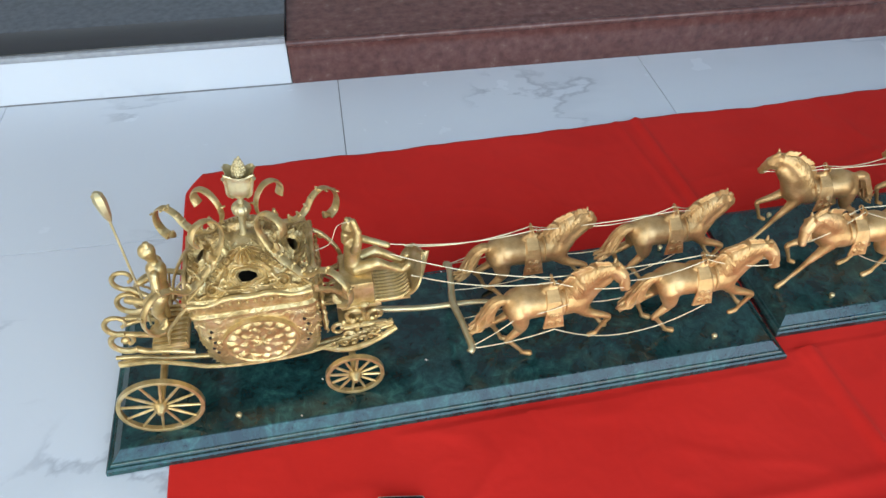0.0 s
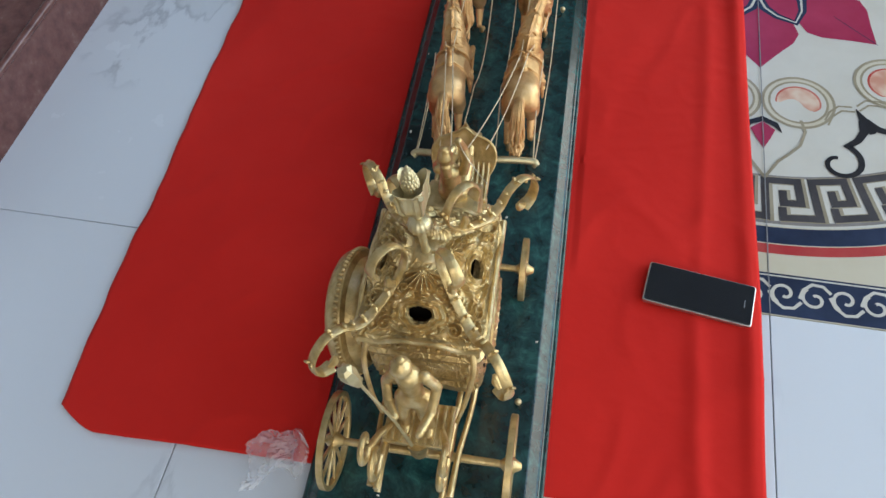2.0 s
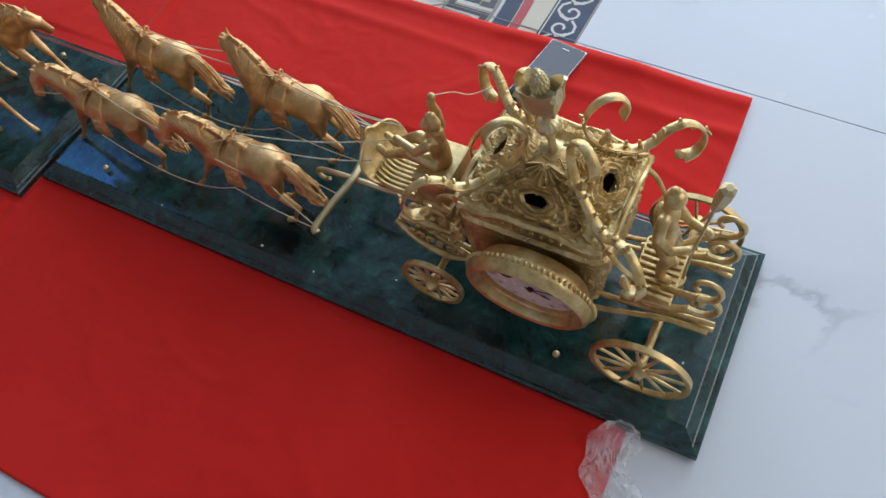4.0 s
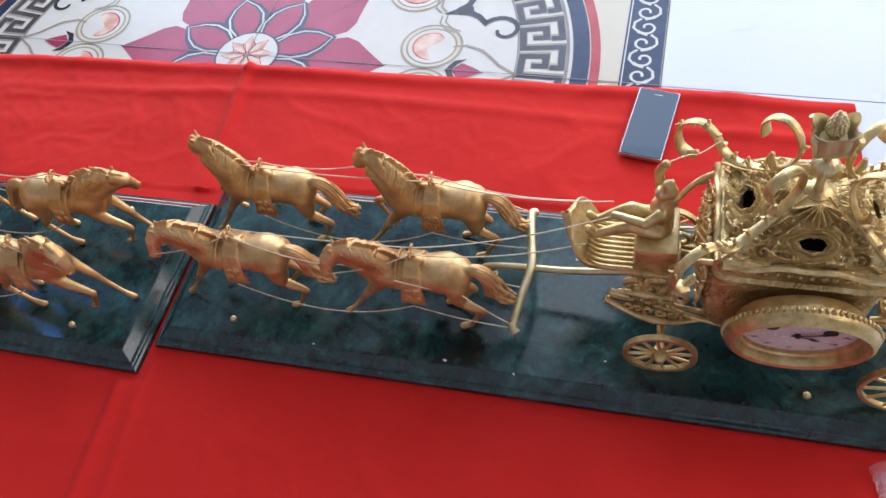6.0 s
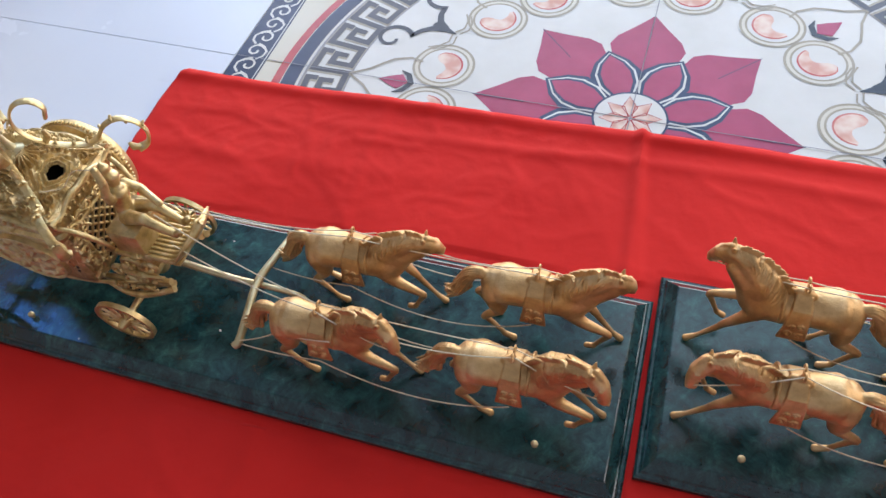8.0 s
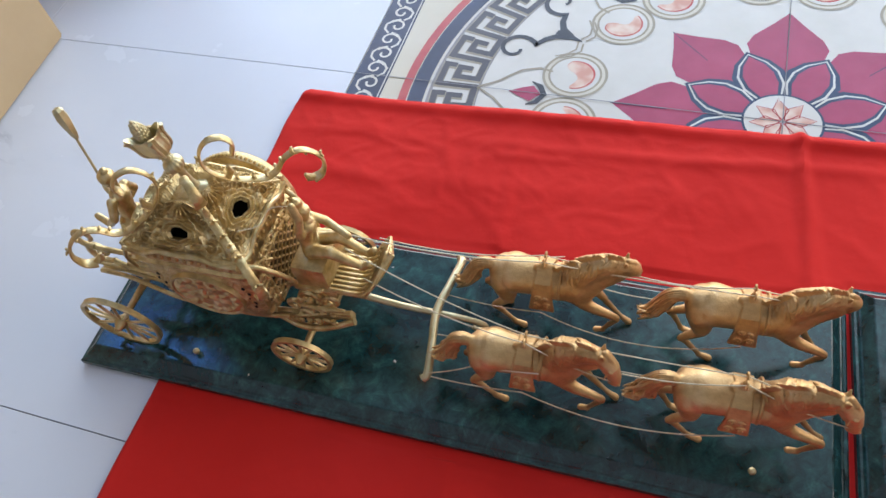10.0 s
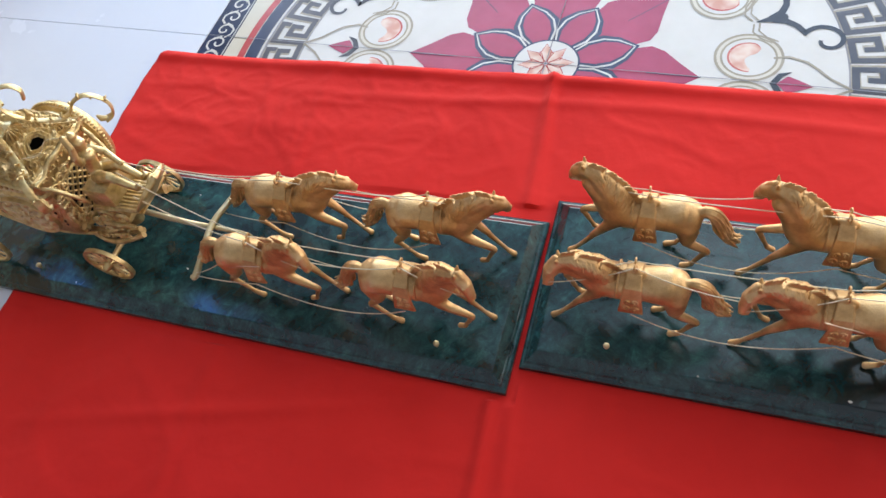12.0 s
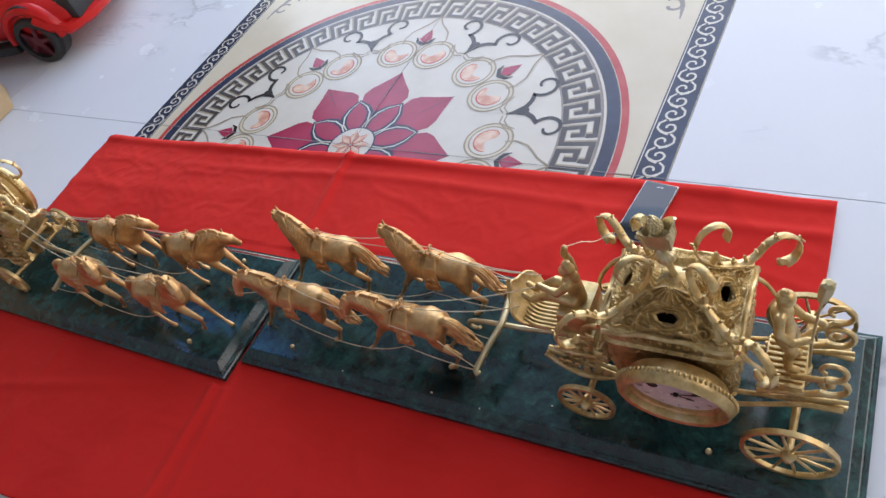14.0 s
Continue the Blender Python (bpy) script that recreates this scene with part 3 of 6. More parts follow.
        # a comma: round on one side, an S on the other, with a darker rim fading inwards
        crook = [(0.037, -0.004), (0.028, -0.014), (0.014, -0.010), (0.002, 0.002), (-0.010, 0.006), (-0.022, 0.000), (-0.031, -0.010)]
        crook = [(p.x, p.y) for p in curve_points([(x, y, 0) for x, y in crook], 18)]
        round_side = arc2((0, 0), 0.0375, 195, 0, 24)
        turn = pose(0, 0, L * 4, 0, 0, 70 * s)
        for name, f, mat, z in (("drop_rim", 1.0, PINK_PRINT, 0), ("ring_drop", 0.93, DROP_PRINT, 0.5)):
            pts = [(x * f - 0.002 * (1 - f), (y * f) * s - 0.016 * (1 - f) * s) for x, y in round_side + crook]
            part(name, polygon(bmesh.new(), pts, 0), mat, top, "", t @ turn @ pose(0, 0, L * z))
    for k in range(8):
        t = pose(0, 0, L * 5, 0, 0, 45 * k)
        part("bud", polygon(bmesh.new(), [(0.415, 0), (0.432, -0.02), (0.452, -0.012), (0.475, 0), (0.452, 0.012), (0.432, 0.02)], 0), CRIMSON, top, "", t)
        part("bud_cap", ribbon(bmesh.new(), [(0.437, -0.03), (0.420, -0.021), (0.409, 0), (0.420, 0.021), (0.437, 0.03)], [0.002, 0.011, 0.012, 0.011, 0.002], 0), BLACK_PRINT, top, "", t)
        bm = bmesh.new()
        for s in (1, -1):
            ribbon(bm, [(0.405, s * 0.062), (0.43, s * 0.068), (0.462, s * 0.058), (0.480, s * 0.042), (0.500, s * 0.022), (0.536, 0)], 0.005, 0)
        part("bud_outline", bm, TAN_PRINT, top, "", t)
        t = pose(0, 0, L * 5, 0, 0, 45 * k + 22.5)
        bm = bmesh.new()
        for s in (1, -1):
            arm = [(0.425, s * 0.002), (0.448, s * 0.012), (0.462, s * 0.030), (0.468, s * 0.048)] + arc2((0.497, s * 0.080), 0.041, (-140 if s > 0 else 140), (195 if s > 0 else -195), 20, 0.010)
            ribbon(bm, arm, [0.014, 0.014, 0.012, 0.011] + [0.0105 - 0.0002 * q for q in range(20)], 0)
        ribbon(bm, [(0.398, 0), (0.422, 0), (0.444, 0), (0.455, 0)], [0.002, 0.014, 0.020, 0.010], 0)
        part("leaf_scroll", bm, BLACK_PRINT, top, "", t)
        bm = bmesh.new()
        for q in (-1, 1):
            for shift in (0, 0.011):
                ribbon(bm, [(0.392 + shift, q * 0.004), (0.384 + shift, q * 0.024), (0.392 + shift, q * 0.044), (0.408 + shift, q * 0.060)], 0.0036, 0)
        part("vine", bm, TAN_PRINT, top, "", t)
    # joints between the four tiles
    bm = bmesh.new()
    ribbon(bm, [(-K, 0), (K, 0)], 0.0016, 0)
    ribbon(bm, [(0, -K), (0, K)], 0.0016, 0.0001)
    layer("joint", bm, GROUT, 11)


medallion()


# ---- red cloth ----
def cloth():
    nx, ny = 400, 190
    x_rear, x_far = 0.083, 1.955
    bm = bmesh.new()
    rows = []
    for i in range(nx + 1):
        s = i / nx
        col = []
        for j in range(ny + 1):
            t = j / ny
            edge_n = -0.408 - 0.016 * math.sin(math.pi * min(1, s * 1.3) * 0.6) + 0.006 * noise.noise((s * 5, 1.7, 0))
            edge_p = 0.514 + 0.004 * s + 0.010 * noise.noise((s * 7, 4.2, 0)) + 0.004 * noise.noise((s * 31, 2.2, 0))
            y = edge_n + (edge_p - edge_n) * t
            r = x_rear + 0.004 * noise.noise((t * 5, 9.1, 0)) + 0.03 * max(0, (t - 0.93) / 0.07) ** 1.5
            f = x_far + 0.006 * noise.noise((t * 6, 3.3, 0)) - 0.016 * max(0, (0.05 - t) / 0.05) ** 2
            x = r + (f - r) * s
            # folds: a crease across the middle, long soft ones beside the hem, crumples
            d = (y - edge_n)
            z = 0.0050 + 0.0034 * noise.noise((x * 4, y * 4, 0.5)) + 0.0012 * noise.noise((x * 14, y * 11, 2.5))
            z += 0.0062 * math.exp(-((x - 1.062 + 0.05 * (y - 0.3)) / 0.009) ** 2) + 0.0030 * math.exp(-((x - 1.025 + 0.10 * (y - 0.3)) / 0.008) ** 2)
            z += 0.0016 * math.exp(-((x - 1.52 + 0.03 * y) / 0.012) ** 2)
            z += 0.0030 * math.exp(-((y - 0.28 - 0.25 * (x - 1.4)) / 0.012) ** 2) * math.exp(-((x - 1.5) / 0.25) ** 2)
            q = noise.noise((x * 2.6 + 3, y * 3.4, 4.4)) + 0.5 * noise.noise((x * 6.1, y * 5.2, 1.1))
            z += 0.0024 * max(0, 1 - abs(q) * 6) * max(0, 0.5 + noise.noise((x * 1.4, y * 1.8, 9.9)))
            z += 0.0012 * max(0, 1 - abs(noise.noise((x * 7 + y * 3, y * 9 - x * 2, 6.4))) * 5) + 0.0005 * max(0, 1 - abs(noise.noise((x * 19, y * 17, 3.4))) * 5)
            far = min(1, max(0, (x - 1.05) / 0.15)) * min(1, max(0, (-0.16 - y) / 0.06))
            z += far * (0.0013 * max(0, 1 - abs(noise.noise((x * 8 + y * 2, y * 10, 1.3))) * 5) + 0.0008 * max(0, 1 - abs(noise.noise((x * 17, y * 21, 5.1))) * 4))
            hem = 0.003 + 0.004 * noise.noise((x * 3.1, 7.7, 0)) + 0.004 * s + 0.004 * math.exp(-((x - 1.05) / 0.06) ** 2)
            z += hem * math.exp(-((d - 0.014) / 0.011) ** 2)
            z += 0.0035 * (0.5 + noise.noise((x * 2.3, 5.5, 0))) * math.exp(-((d - 0.075 - 0.02 * noise.noise((x * 1.5, 0.4, 0))) / 0.012) ** 2)
            z += 0.0025 * math.exp(-((d - 0.13 - 0.05 * s) / 0.02) ** 2) * max(0, noise.noise((x * 1.2, 8.4, 0)) + 0.3)
            if abs(y) < 0.16 and x < 1.045:
                z = min(z, 0.0038)
            if abs(y - 0.03) < 0.165 and x > 1.035:
                z = min(z, 0.0038)
            col.append(bm.verts.new((x, y, max(z, 0.0032))))
        rows.append(col)
    for a, b in zip(rows, rows[1:]):
        for j in range(ny):
            bm.faces.new((a[j], b[j], b[j + 1], a[j + 1]))
    ob = part("red_cloth", bm, RED)
    solid = ob.modifiers.new("thickness", 'SOLIDIFY')
    solid.thickness, solid.offset = 0.0012, -1
    return tagged(ob, "crumpled bright red cloth spread on the white tile floor", "cloth")


cloth()

# ---- the two horse and coach ornaments; each in its own axes: rear end of the plinth at x 0, running towards x ----
MODEL_A = pose(0.0, 0.0, 0, 0, 0, -0.2)
MODEL_B = pose(2.083, 0.0215, 0, 0, 0, 179.0)
LEN, HALF, TOP = 1.038, 0.146, 0.031


def plinth(m):
    bm = bmesh.new()
    profile = [(0, 0.004), (0.0005, 0.0125), (0.003, 0.0150), (0.006, 0.0152), (0.0075, 0.0165), (0.0085, 0.0180), (0.0105, 0.0190), (0.0222, 0.0303), (0.0240, TOP)]
    rings = []
    for inset, z in profile:
        rings.append([bm.verts.new(p) for p in ((inset, -HALF + inset, z), (LEN - inset, -HALF + inset, z), (LEN - inset, HALF - inset, z), (inset, HALF - inset, z))])
    for a, b in zip(rings, rings[1:]):
        for j in range(4):
            bm.faces.new((a[j], a[(j + 1) % 4], b[(j + 1) % 4], b[j]))
    bm.faces.new(rings[-1])
    bm.faces.new(list(reversed(rings[0])))
    top = root("marble_plinth", m, "dark green polished marble plinth lying on red cloth", "plinth", "marble plinths")
    part("slab", finish("slab", bm, GREEN, False), GREEN, top)
    for x, y in ((0.187, -0.103), (0.189, 0.103), (0.927, -0.102), (0.922, 0.102)):
        b = bmesh.new()
        lathe(b, [(0.0022, -0.002), (0.0024, 0.003), (0.0040, 0.0045), (0.0046, 0.007), (0.0038, 0.0095), (0.0018, 0.011)], 14)
        part("brass_stud", b, GOLD_PALE, top, "small pale brass stud", pose(x, y, TOP))
    rng = random.Random(5)
    for x, y, r in ((0.275, -0.118, 0.0012), (0.31, -0.06, 0.0014), (0.47, -0.055, 0.0016), (0.62, 0.118, 0.0018), (0.53, 0.124, 0.0013), (0.80, 0.12, 0.0012), (0.42, 0.09, 0.0012), (0.05, 0.05, 0.0012)):
        b = bmesh.new()
        ball(b, (0, 0, 0), r * 1.6, r, r * 0.6, 8, 6)
        part("crumb", b, WHITE_PRINT, top, "tiny white crumb", pose(x, y, TOP + 0.0006, 0, 0, rng.uniform(0, 180)))
    return top


def ripple(p, k, seed):
    """Curling relief: ridges of a warped noise field."""
    q = Vector(p) * k
    w = Vector((noise.noise(q * 0.6 + Vector((seed, 0, 0))), noise.noise(q * 0.6 + Vector((0, seed, 3))), noise.noise(q * 0.6 + Vector((5, 0, seed)))))
    v = noise.noise(q + w * 1.6)
    return 1 - min(1, abs(v) * 3.2)


BODY_X = 0.240
EAVE = (0.079, 0.064, 0.243)
APEX_Z = 0.290


def volute(cx, cy, r, a0, turns, hand):
    """A spiral in face coordinates (across, up the slope), in metres."""
    return [(cx + r * (1 - 0.8 * i / 24) * math.cos(a0 + hand * turns * 2 * math.pi * i / 24), cy + r * (1 - 0.8 * i / 24) * math.sin(a0 + hand * turns * 2 * math.pi * i / 24)) for i in range(25)]


def roof_strokes(half, slope):
    """Carved scrolls, leaves and a shell for one face, as (points, width, height)."""
    out = []
    for q in (-1, 1):
        def m(pts):
            return [(q * x, y) for x, y in pts]
        out.append((m(volute(half * 0.56, slope * 0.17, 0.0095, 2.2, 1.5, -1)), 0.0016, 0.0046))
        out.append((m([(half * 0.56 - 0.008, slope * 0.20), (half * 0.40, slope * 0.30), (half * 0.30, slope * 0.46), (half * 0.20, slope * 0.55)]), 0.0022, 0.0044))
        out.append((m(volute(half * 0.30, slope * 0.62, 0.0065, -1.2, 1.3, 1)), 0.0014, 0.0040))
        out.append((m([(half * 0.12, slope * 0.10), (half * 0.26, slope * 0.06), (half * 0.40, slope * 0.10), (half * 0.47, slope * 0.17)]), 0.0020, 0.0040))
        out.append((m([(half * 0.70, slope * 0.10), (half * 0.80, slope * 0.06), (half * 0.86, slope * 0.10)]), 0.0018, 0.0036))
        for k in range(6):
            u = k / 5
            x, y = half * (0.62 - 0.34 * u), slope * (0.33 + 0.30 * u)
            out.append((m([(x, y), (x + 0.006 * (1 - 0.4 * u), y + 0.005), (x + 0.009 * (1 - 0.5 * u), y + 0.002)]), 0.0013, 0.0034))
            x, y = half * (0.16 + 0.30 * u), slope * (0.06 + 0.05 * u)
            out.append((m([(x, y), (x + 0.002, y + 0.006), (x + 0.006, y + 0.008)]), 0.0012, 0.0028))
        for k in range(4):
            a = 0.32 + 0.36 * k
            out.append((m([(0.003 * math.sin(a), slope * 0.84 - 0.003 * math.cos(a)), (0.020 * math.sin(a), slope * 0.84 - 0.023 * math.cos(a))]), 0.0018, 0.0052))
    out.append(([(0, slope * 0.84), (0, slope * 0.84 - 0.024)], 0.0018, 0.0052))
    return out


def roof_mesh():
    """Four bulging faces full of carved relief, each pierced by a ragged oval hole."""
    bm = bmesh.new()
    n, k = 116, 84
    for side in range(4):
        half, run = (EAVE[1], EAVE[0]) if side % 2 == 0 else (EAVE[0], EAVE[1])
        turn = Matrix.Rotation(radians(90 * side), 4, 'Z')
        slope = math.hypot(run, APEX_Z - EAVE[2])
        strokes = []
        for pts, w, h in roof_strokes(half, slope):
            dense = np.array([(p.x, p.y) for p in curve_points([(x, y, 0) for x, y in pts], 28)])
            strokes.append((dense, w, h))
        S, Tt = np.meshgrid(2 * np.arange(n + 1) / n - 1, np.arange(k + 1) / k)
        W = half * (1 - Tt) + 0.010 * Tt
        U, V = S * W, Tt * slope
        carve = np.zeros_like(U)
        for dense, w, h in strokes:
            d2 = np.min((U[..., None] - dense[:, 0]) ** 2 + (V[..., None] - dense[:, 1]) ** 2, axis=-1)
            carve = np.maximum(carve, h * np.exp(-d2 / (1.7 * w * w)))
        grid, inside = [], []
        for j in range(k + 1):
            t = j / k
            row, hole = [], []
            for i in range(n + 1):
                s = 2 * i / n - 1
                w = half * (1 - t) + 0.010 * t
                out = run * (1 - t) + 0.010 * t
                z = EAVE[2] + (APEX_Z - EAVE[2]) * (t ** 1.15) + 0.008 * math.sin(math.pi * t) * (1 - s * s)
                z += 0.009 * (1 - t) ** 4 * math.cos(math.pi * s * 0.5) ** 2 - 0.004 * (1 - t) ** 6 * math.cos(math.pi * s * 1.5) ** 2
                p = Vector((out, s * w, z))
                hx, hz = p.y / 0.0125, (t - 0.29) / 0.098
                a = math.atan2(hz, hx)
                d = math.hypot(hx, hz) * (1 + 0.06 * math.cos(3 * a + side) + 0.04 * math.cos(7 * a + 2 * side))
                edge = min(1, (1 - abs(s)) * 9)
                clear = 1 - math.exp(-(max(0, d - 2.1) / 0.4) ** 2)
                lift = (1.9 * carve[j, i] - 0.0016) * edge * clear + 0.0006 * ripple(p, 150, 3.1 + side) * edge * clear
                lift += 0.0056 * math.exp(-((d - 1.22) / 0.15) ** 2) + 0.0046 * math.exp(-((d - 1.78) / 0.17) ** 2) + 0.0050 * math.exp(-((d - 2.35) / 0.22) ** 2) * abs(math.cos(6 * a)) ** 0.7
                if t < 0.07:
                    lift += 0.0024 * abs(math.sin(26 * s)) * math.sin(math.pi * t / 0.07)
                nrm = Vector((0.5, 0, 0.86))
                row.append(p + nrm * lift)
                hole.append(d < 1.0)
            grid.append(row)
            inside.append(hole)
        vs = [[bm.verts.new(turn @ p) for p in row] for row in grid]
        for j in range(k):
            for i in range(n):
                if not (inside[j][i] and inside[j + 1][i + 1]):
                    bm.faces.new((vs[j][i], vs[j][i + 1], vs[j + 1][i + 1], vs[j + 1][i]))
    bmesh.ops.remove_doubles(bm, verts=bm.verts, dist=0.0003)
    for v in list(bm.verts):
        if not v.link_faces:
            bm.verts.remove(v)
    return bm


def body_mesh():
    """The coach body: rounded box that narrows downwards, with carved end panels."""
    bm = bmesh.new()
    levels = [(0.094, 0.044, 0.034), (0.0945, 0.062, 0.048), (0.098, 0.0690, 0.0575), (0.108, 0.0725, 0.0605), (0.125, 0.0758, 0.0622), (0.15, 0.0785, 0.0632), (0.175, 0.0802, 0.0636), (0.195, 0.0812, 0.064), (0.203, 0.0815, 0.064), (0.206, 0.0845, 0.0675), (0.212, 0.0850, 0.068), (0.216, 0.0808, 0.0640), (0.225, 0.0815, 0.065), (0.235, 0.0835, 0.068), (0.242, 0.0840, 0.069), (0.246, 0.081, 0.066), (0.248, 0.06, 0.045)]
    fine = []
    for (z0, a0, b0), (z1, a1, b1) in zip(levels, levels[1:]):
        m = max(1, round((z1 - z0) / 0.004))
        for i in range(m):
            f = i / m
            fine.append((z0 + (z1 - z0) * f, a0 + (a1 - a0) * f, b0 + (b1 - b0) * f))
    fine.append(levels[-1])
    segs = 144
    rings = []
    for z, a, b in fine:
        ring = []
        for i in range(segs):
            th = 2 * math.pi * i / segs
            c, s = math.cos(th), math.sin(th)
            e = 2 / 11
            p = Vector((a * math.copysign(abs(c) ** e, c), b * math.copysign(abs(s) ** e, s), z))
            end = min(1, max(0, (abs(p.x) / a - 0.93) * 14))
            lift = 0.0
            if 0.1 < z < 0.2:
                lift = 0.0062 * end * ripple(p, 85, 7.7)
                corner = (1 - end) * math.exp(-((abs(p.x) - 0.060) / 0.011) ** 2) * math.exp(-((z - 0.16) / 0.028) ** 2)
                lift += 0.0035 * corner * ripple(p, 110, 2.2)
                lift += 0.0010 * (1 - end) * ripple(p, 130, 5.5)
            elif 0.218 < z < 0.234:
                lift = 0.0012 * abs(math.sin(th * 60))
            d = Vector((c, s, 0))
            ring.append(bm.verts.new(p + d * lift))
        rings.append(ring)
    for a, b in zip(rings, rings[1:]):
        for j in range(segs):
            bm.faces.new((a[j], a[(j + 1) % segs], b[(j + 1) % segs], b[j]))
    bm.faces.new(list(reversed(rings[0])))
    return bm


def relief_disc(rx, rz, thick):
    """A carved round plaque facing y: ring mould, a band of bosses and a flower."""
    bm = bmesh.new()
    n, segs = 26, 96
    rows = []
    for j in range(n + 1):
        r = j / n
        row = []
        for i in range(segs):
            a = 2 * math.pi * i / segs
            h = thick * 0.6
            if r < 0.3:
                h += 0.0022 * (0.5 + 0.5 * math.cos(6 * a)) * math.sin(math.pi * r / 0.3)
            elif r < 0.62:
                h += 0.0026 * max(0, math.cos(8 * a + 3 * r)) * math.sin(math.pi * (r - 0.3) / 0.32)
            elif r < 0.9:
                h += 0.0034 * abs(math.cos(8 * a)) * math.sin(math.pi * (r - 0.62) / 0.28)
            else:
                h = thick * (1.0 if r < 0.97 else 0.0) - (0.004 if r < 0.915 else 0)
            h += 0.0012 * ripple((r * math.cos(a) * 0.05, r * math.sin(a) * 0.05, 0.3), 120, 4.4) * (r < 0.9)
            row.append(bm.verts.new((rx * r * math.cos(a), h, rz * r * math.sin(a))))
        rows.append(row)
    for a, b in zip(rows, rows[1:]):
        for i in range(segs):
            q = (a[i], a[(i + 1) % segs], b[(i + 1) % segs], b[i])
            bm.faces.new(q)
    bmesh.ops.remove_doubles(bm, verts=bm.verts, dist=0.00005)
    return bm


def wheel(parent, x, y, r, spokes, s):
    """A spoked wheel whose axle runs along y; s: side it faces."""
    top = new("wheel")
    top.parent = parent
    top.matrix_basis = pose(x, y, TOP + r, 90, 11, 0)
    rim = lathe(bmesh.new(), [(r, -0.0036), (r, 0.0036), (r - 0.0022, 0.0043), (r - 0.0055, 0.0032), (r - 0.006, 0), (r - 0.0055, -0.0032), (r - 0.0022, -0.0043)], 40, closed=True)
    part("rim", rim, GOLD, top)
    hub = lathe(bmesh.new(), [(0.0035, -0.012), (0.0065, -0.008), (0.0095, -0.004), (0.0095, 0.004), (0.0065, 0.008), (0.0045, 0.012), (0.0030, 0.0135)], 18)
    part("hub", hub, GOLD, top)
    me = finish("spoke", tube(bmesh.new(), [(0.006, 0, 0), (r * 0.5, 0, 0), (r - 0.004, 0, 0)], [0.0017, 0.0022, 0.0017], 7), GOLD)
    for i in range(spokes):
        part("spoke", me, GOLD, top, "", pose(0, 0, 0, 0, 0, 360 * i / spokes))
    return top


def roof_scroll():
    """The S-shaped horn that rides on a roof corner, drawn in the plane of the corner."""
    pts = [(0.066, 0, 0.318), (0.070, 0, 0.331), (0.062, 0, 0.344), (0.047, 0, 0.347), (0.034, 0, 0.337), (0.028, 0, 0.319), (0.033, 0, 0.299), (0.048, 0, 0.280), (0.068, 0, 0.267), (0.088, 0, 0.259), (0.104, 0, 0.264), (0.118, 0, 0.279), (0.137, 0, 0.283), (0.154, 0, 0.270), (0.161, 0, 0.250), (0.155, 0, 0.232), (0.142, 0, 0.227)]
    bm = tube(bmesh.new(), pts, [0.0030, 0.0026, 0.0022, 0.0020, 0.0019, 0.0018, 0.0018, 0.0019, 0.0021, 0.0024, 0.0024, 0.0022, 0.0021, 0.0021, 0.0023, 0.0027, 0.0033], 10, 84, flat=2.6, up=(0, 1, 0))
    for x, z in ((0.104, 0.273), (0.113, 0.280), (0.144, 0.274)):
        ball(bm, (x, 0, z), 0.0022, 0.0040, 0.0018, 9, 6)
    for x, z, dx, dz in ((0.056, 0.275, 0.004, 0.008), (0.074, 0.266, 0.005, 0.008), (0.090, 0.262, 0.002, 0.009), (0.128, 0.284, 0.004, 0.006), (0.029, 0.325, -0.006, 0.002), (0.158, 0.262, 0.007, 0.003)):
        for y in (-1, 1):
            tube(bm, [(x, 0, z), (x + dx * 0.5, 0.003 * y, z + dz * 0.6), (x + dx * 0.7, 0.006 * y, z + dz * 0.3)], [0.0022, 0.0020, 0.0010], 7)
    leaf = [(0.144, 0, 0.228), (0.136, 0, 0.232), (0.133, 0, 0.240)]
    tube(bm, leaf, [0.004, 0.0052, 0.002], 8)
    tube(bm, [(0.047, 0, 0.281), (0.054, 0, 0.290), (0.053, 0, 0.300)], [0.004, 0.0045, 0.002], 8)
    # thin rib that runs down the hip to the eave
    tube(bm, [(0.012, 0, 0.287), (0.034, 0, 0.274), (0.055, 0, 0.263), (0.080, 0, 0.252), (0.101, 0, 0.244)], [0.0016, 0.0013, 0.0013, 0.0013, 0.0024], 8, 20)
    return bm


def spiral(bm, c, r0, r1, a0, a1, y, thick, n=28):
    """A C-scroll in the x-z plane."""
    pts = []
    for i in range(n):
        f = i / (n - 1)
        r, a = r0 + (r1 - r0) * f, radians(a0 + (a1 - a0) * f)
        pts.append((c[0] + r * math.cos(a), y, c[1] + r * math.sin(a)))
    return tube(bm, pts, [thick * (1 - 0.35 * i / (n - 1)) for i in range(n)], 9, up=(0, 1, 0))


FIN_A, FIN_B = (-5, 7), (6, -10)


def leaning(tilt):
    """The finial leans about its foot, by degrees round x and y."""
    return pose(0.243, 0.004, 0.312) @ pose(0, 0, 0, tilt[0], tilt[1], 0) @ pose(0, 0, -0.322)


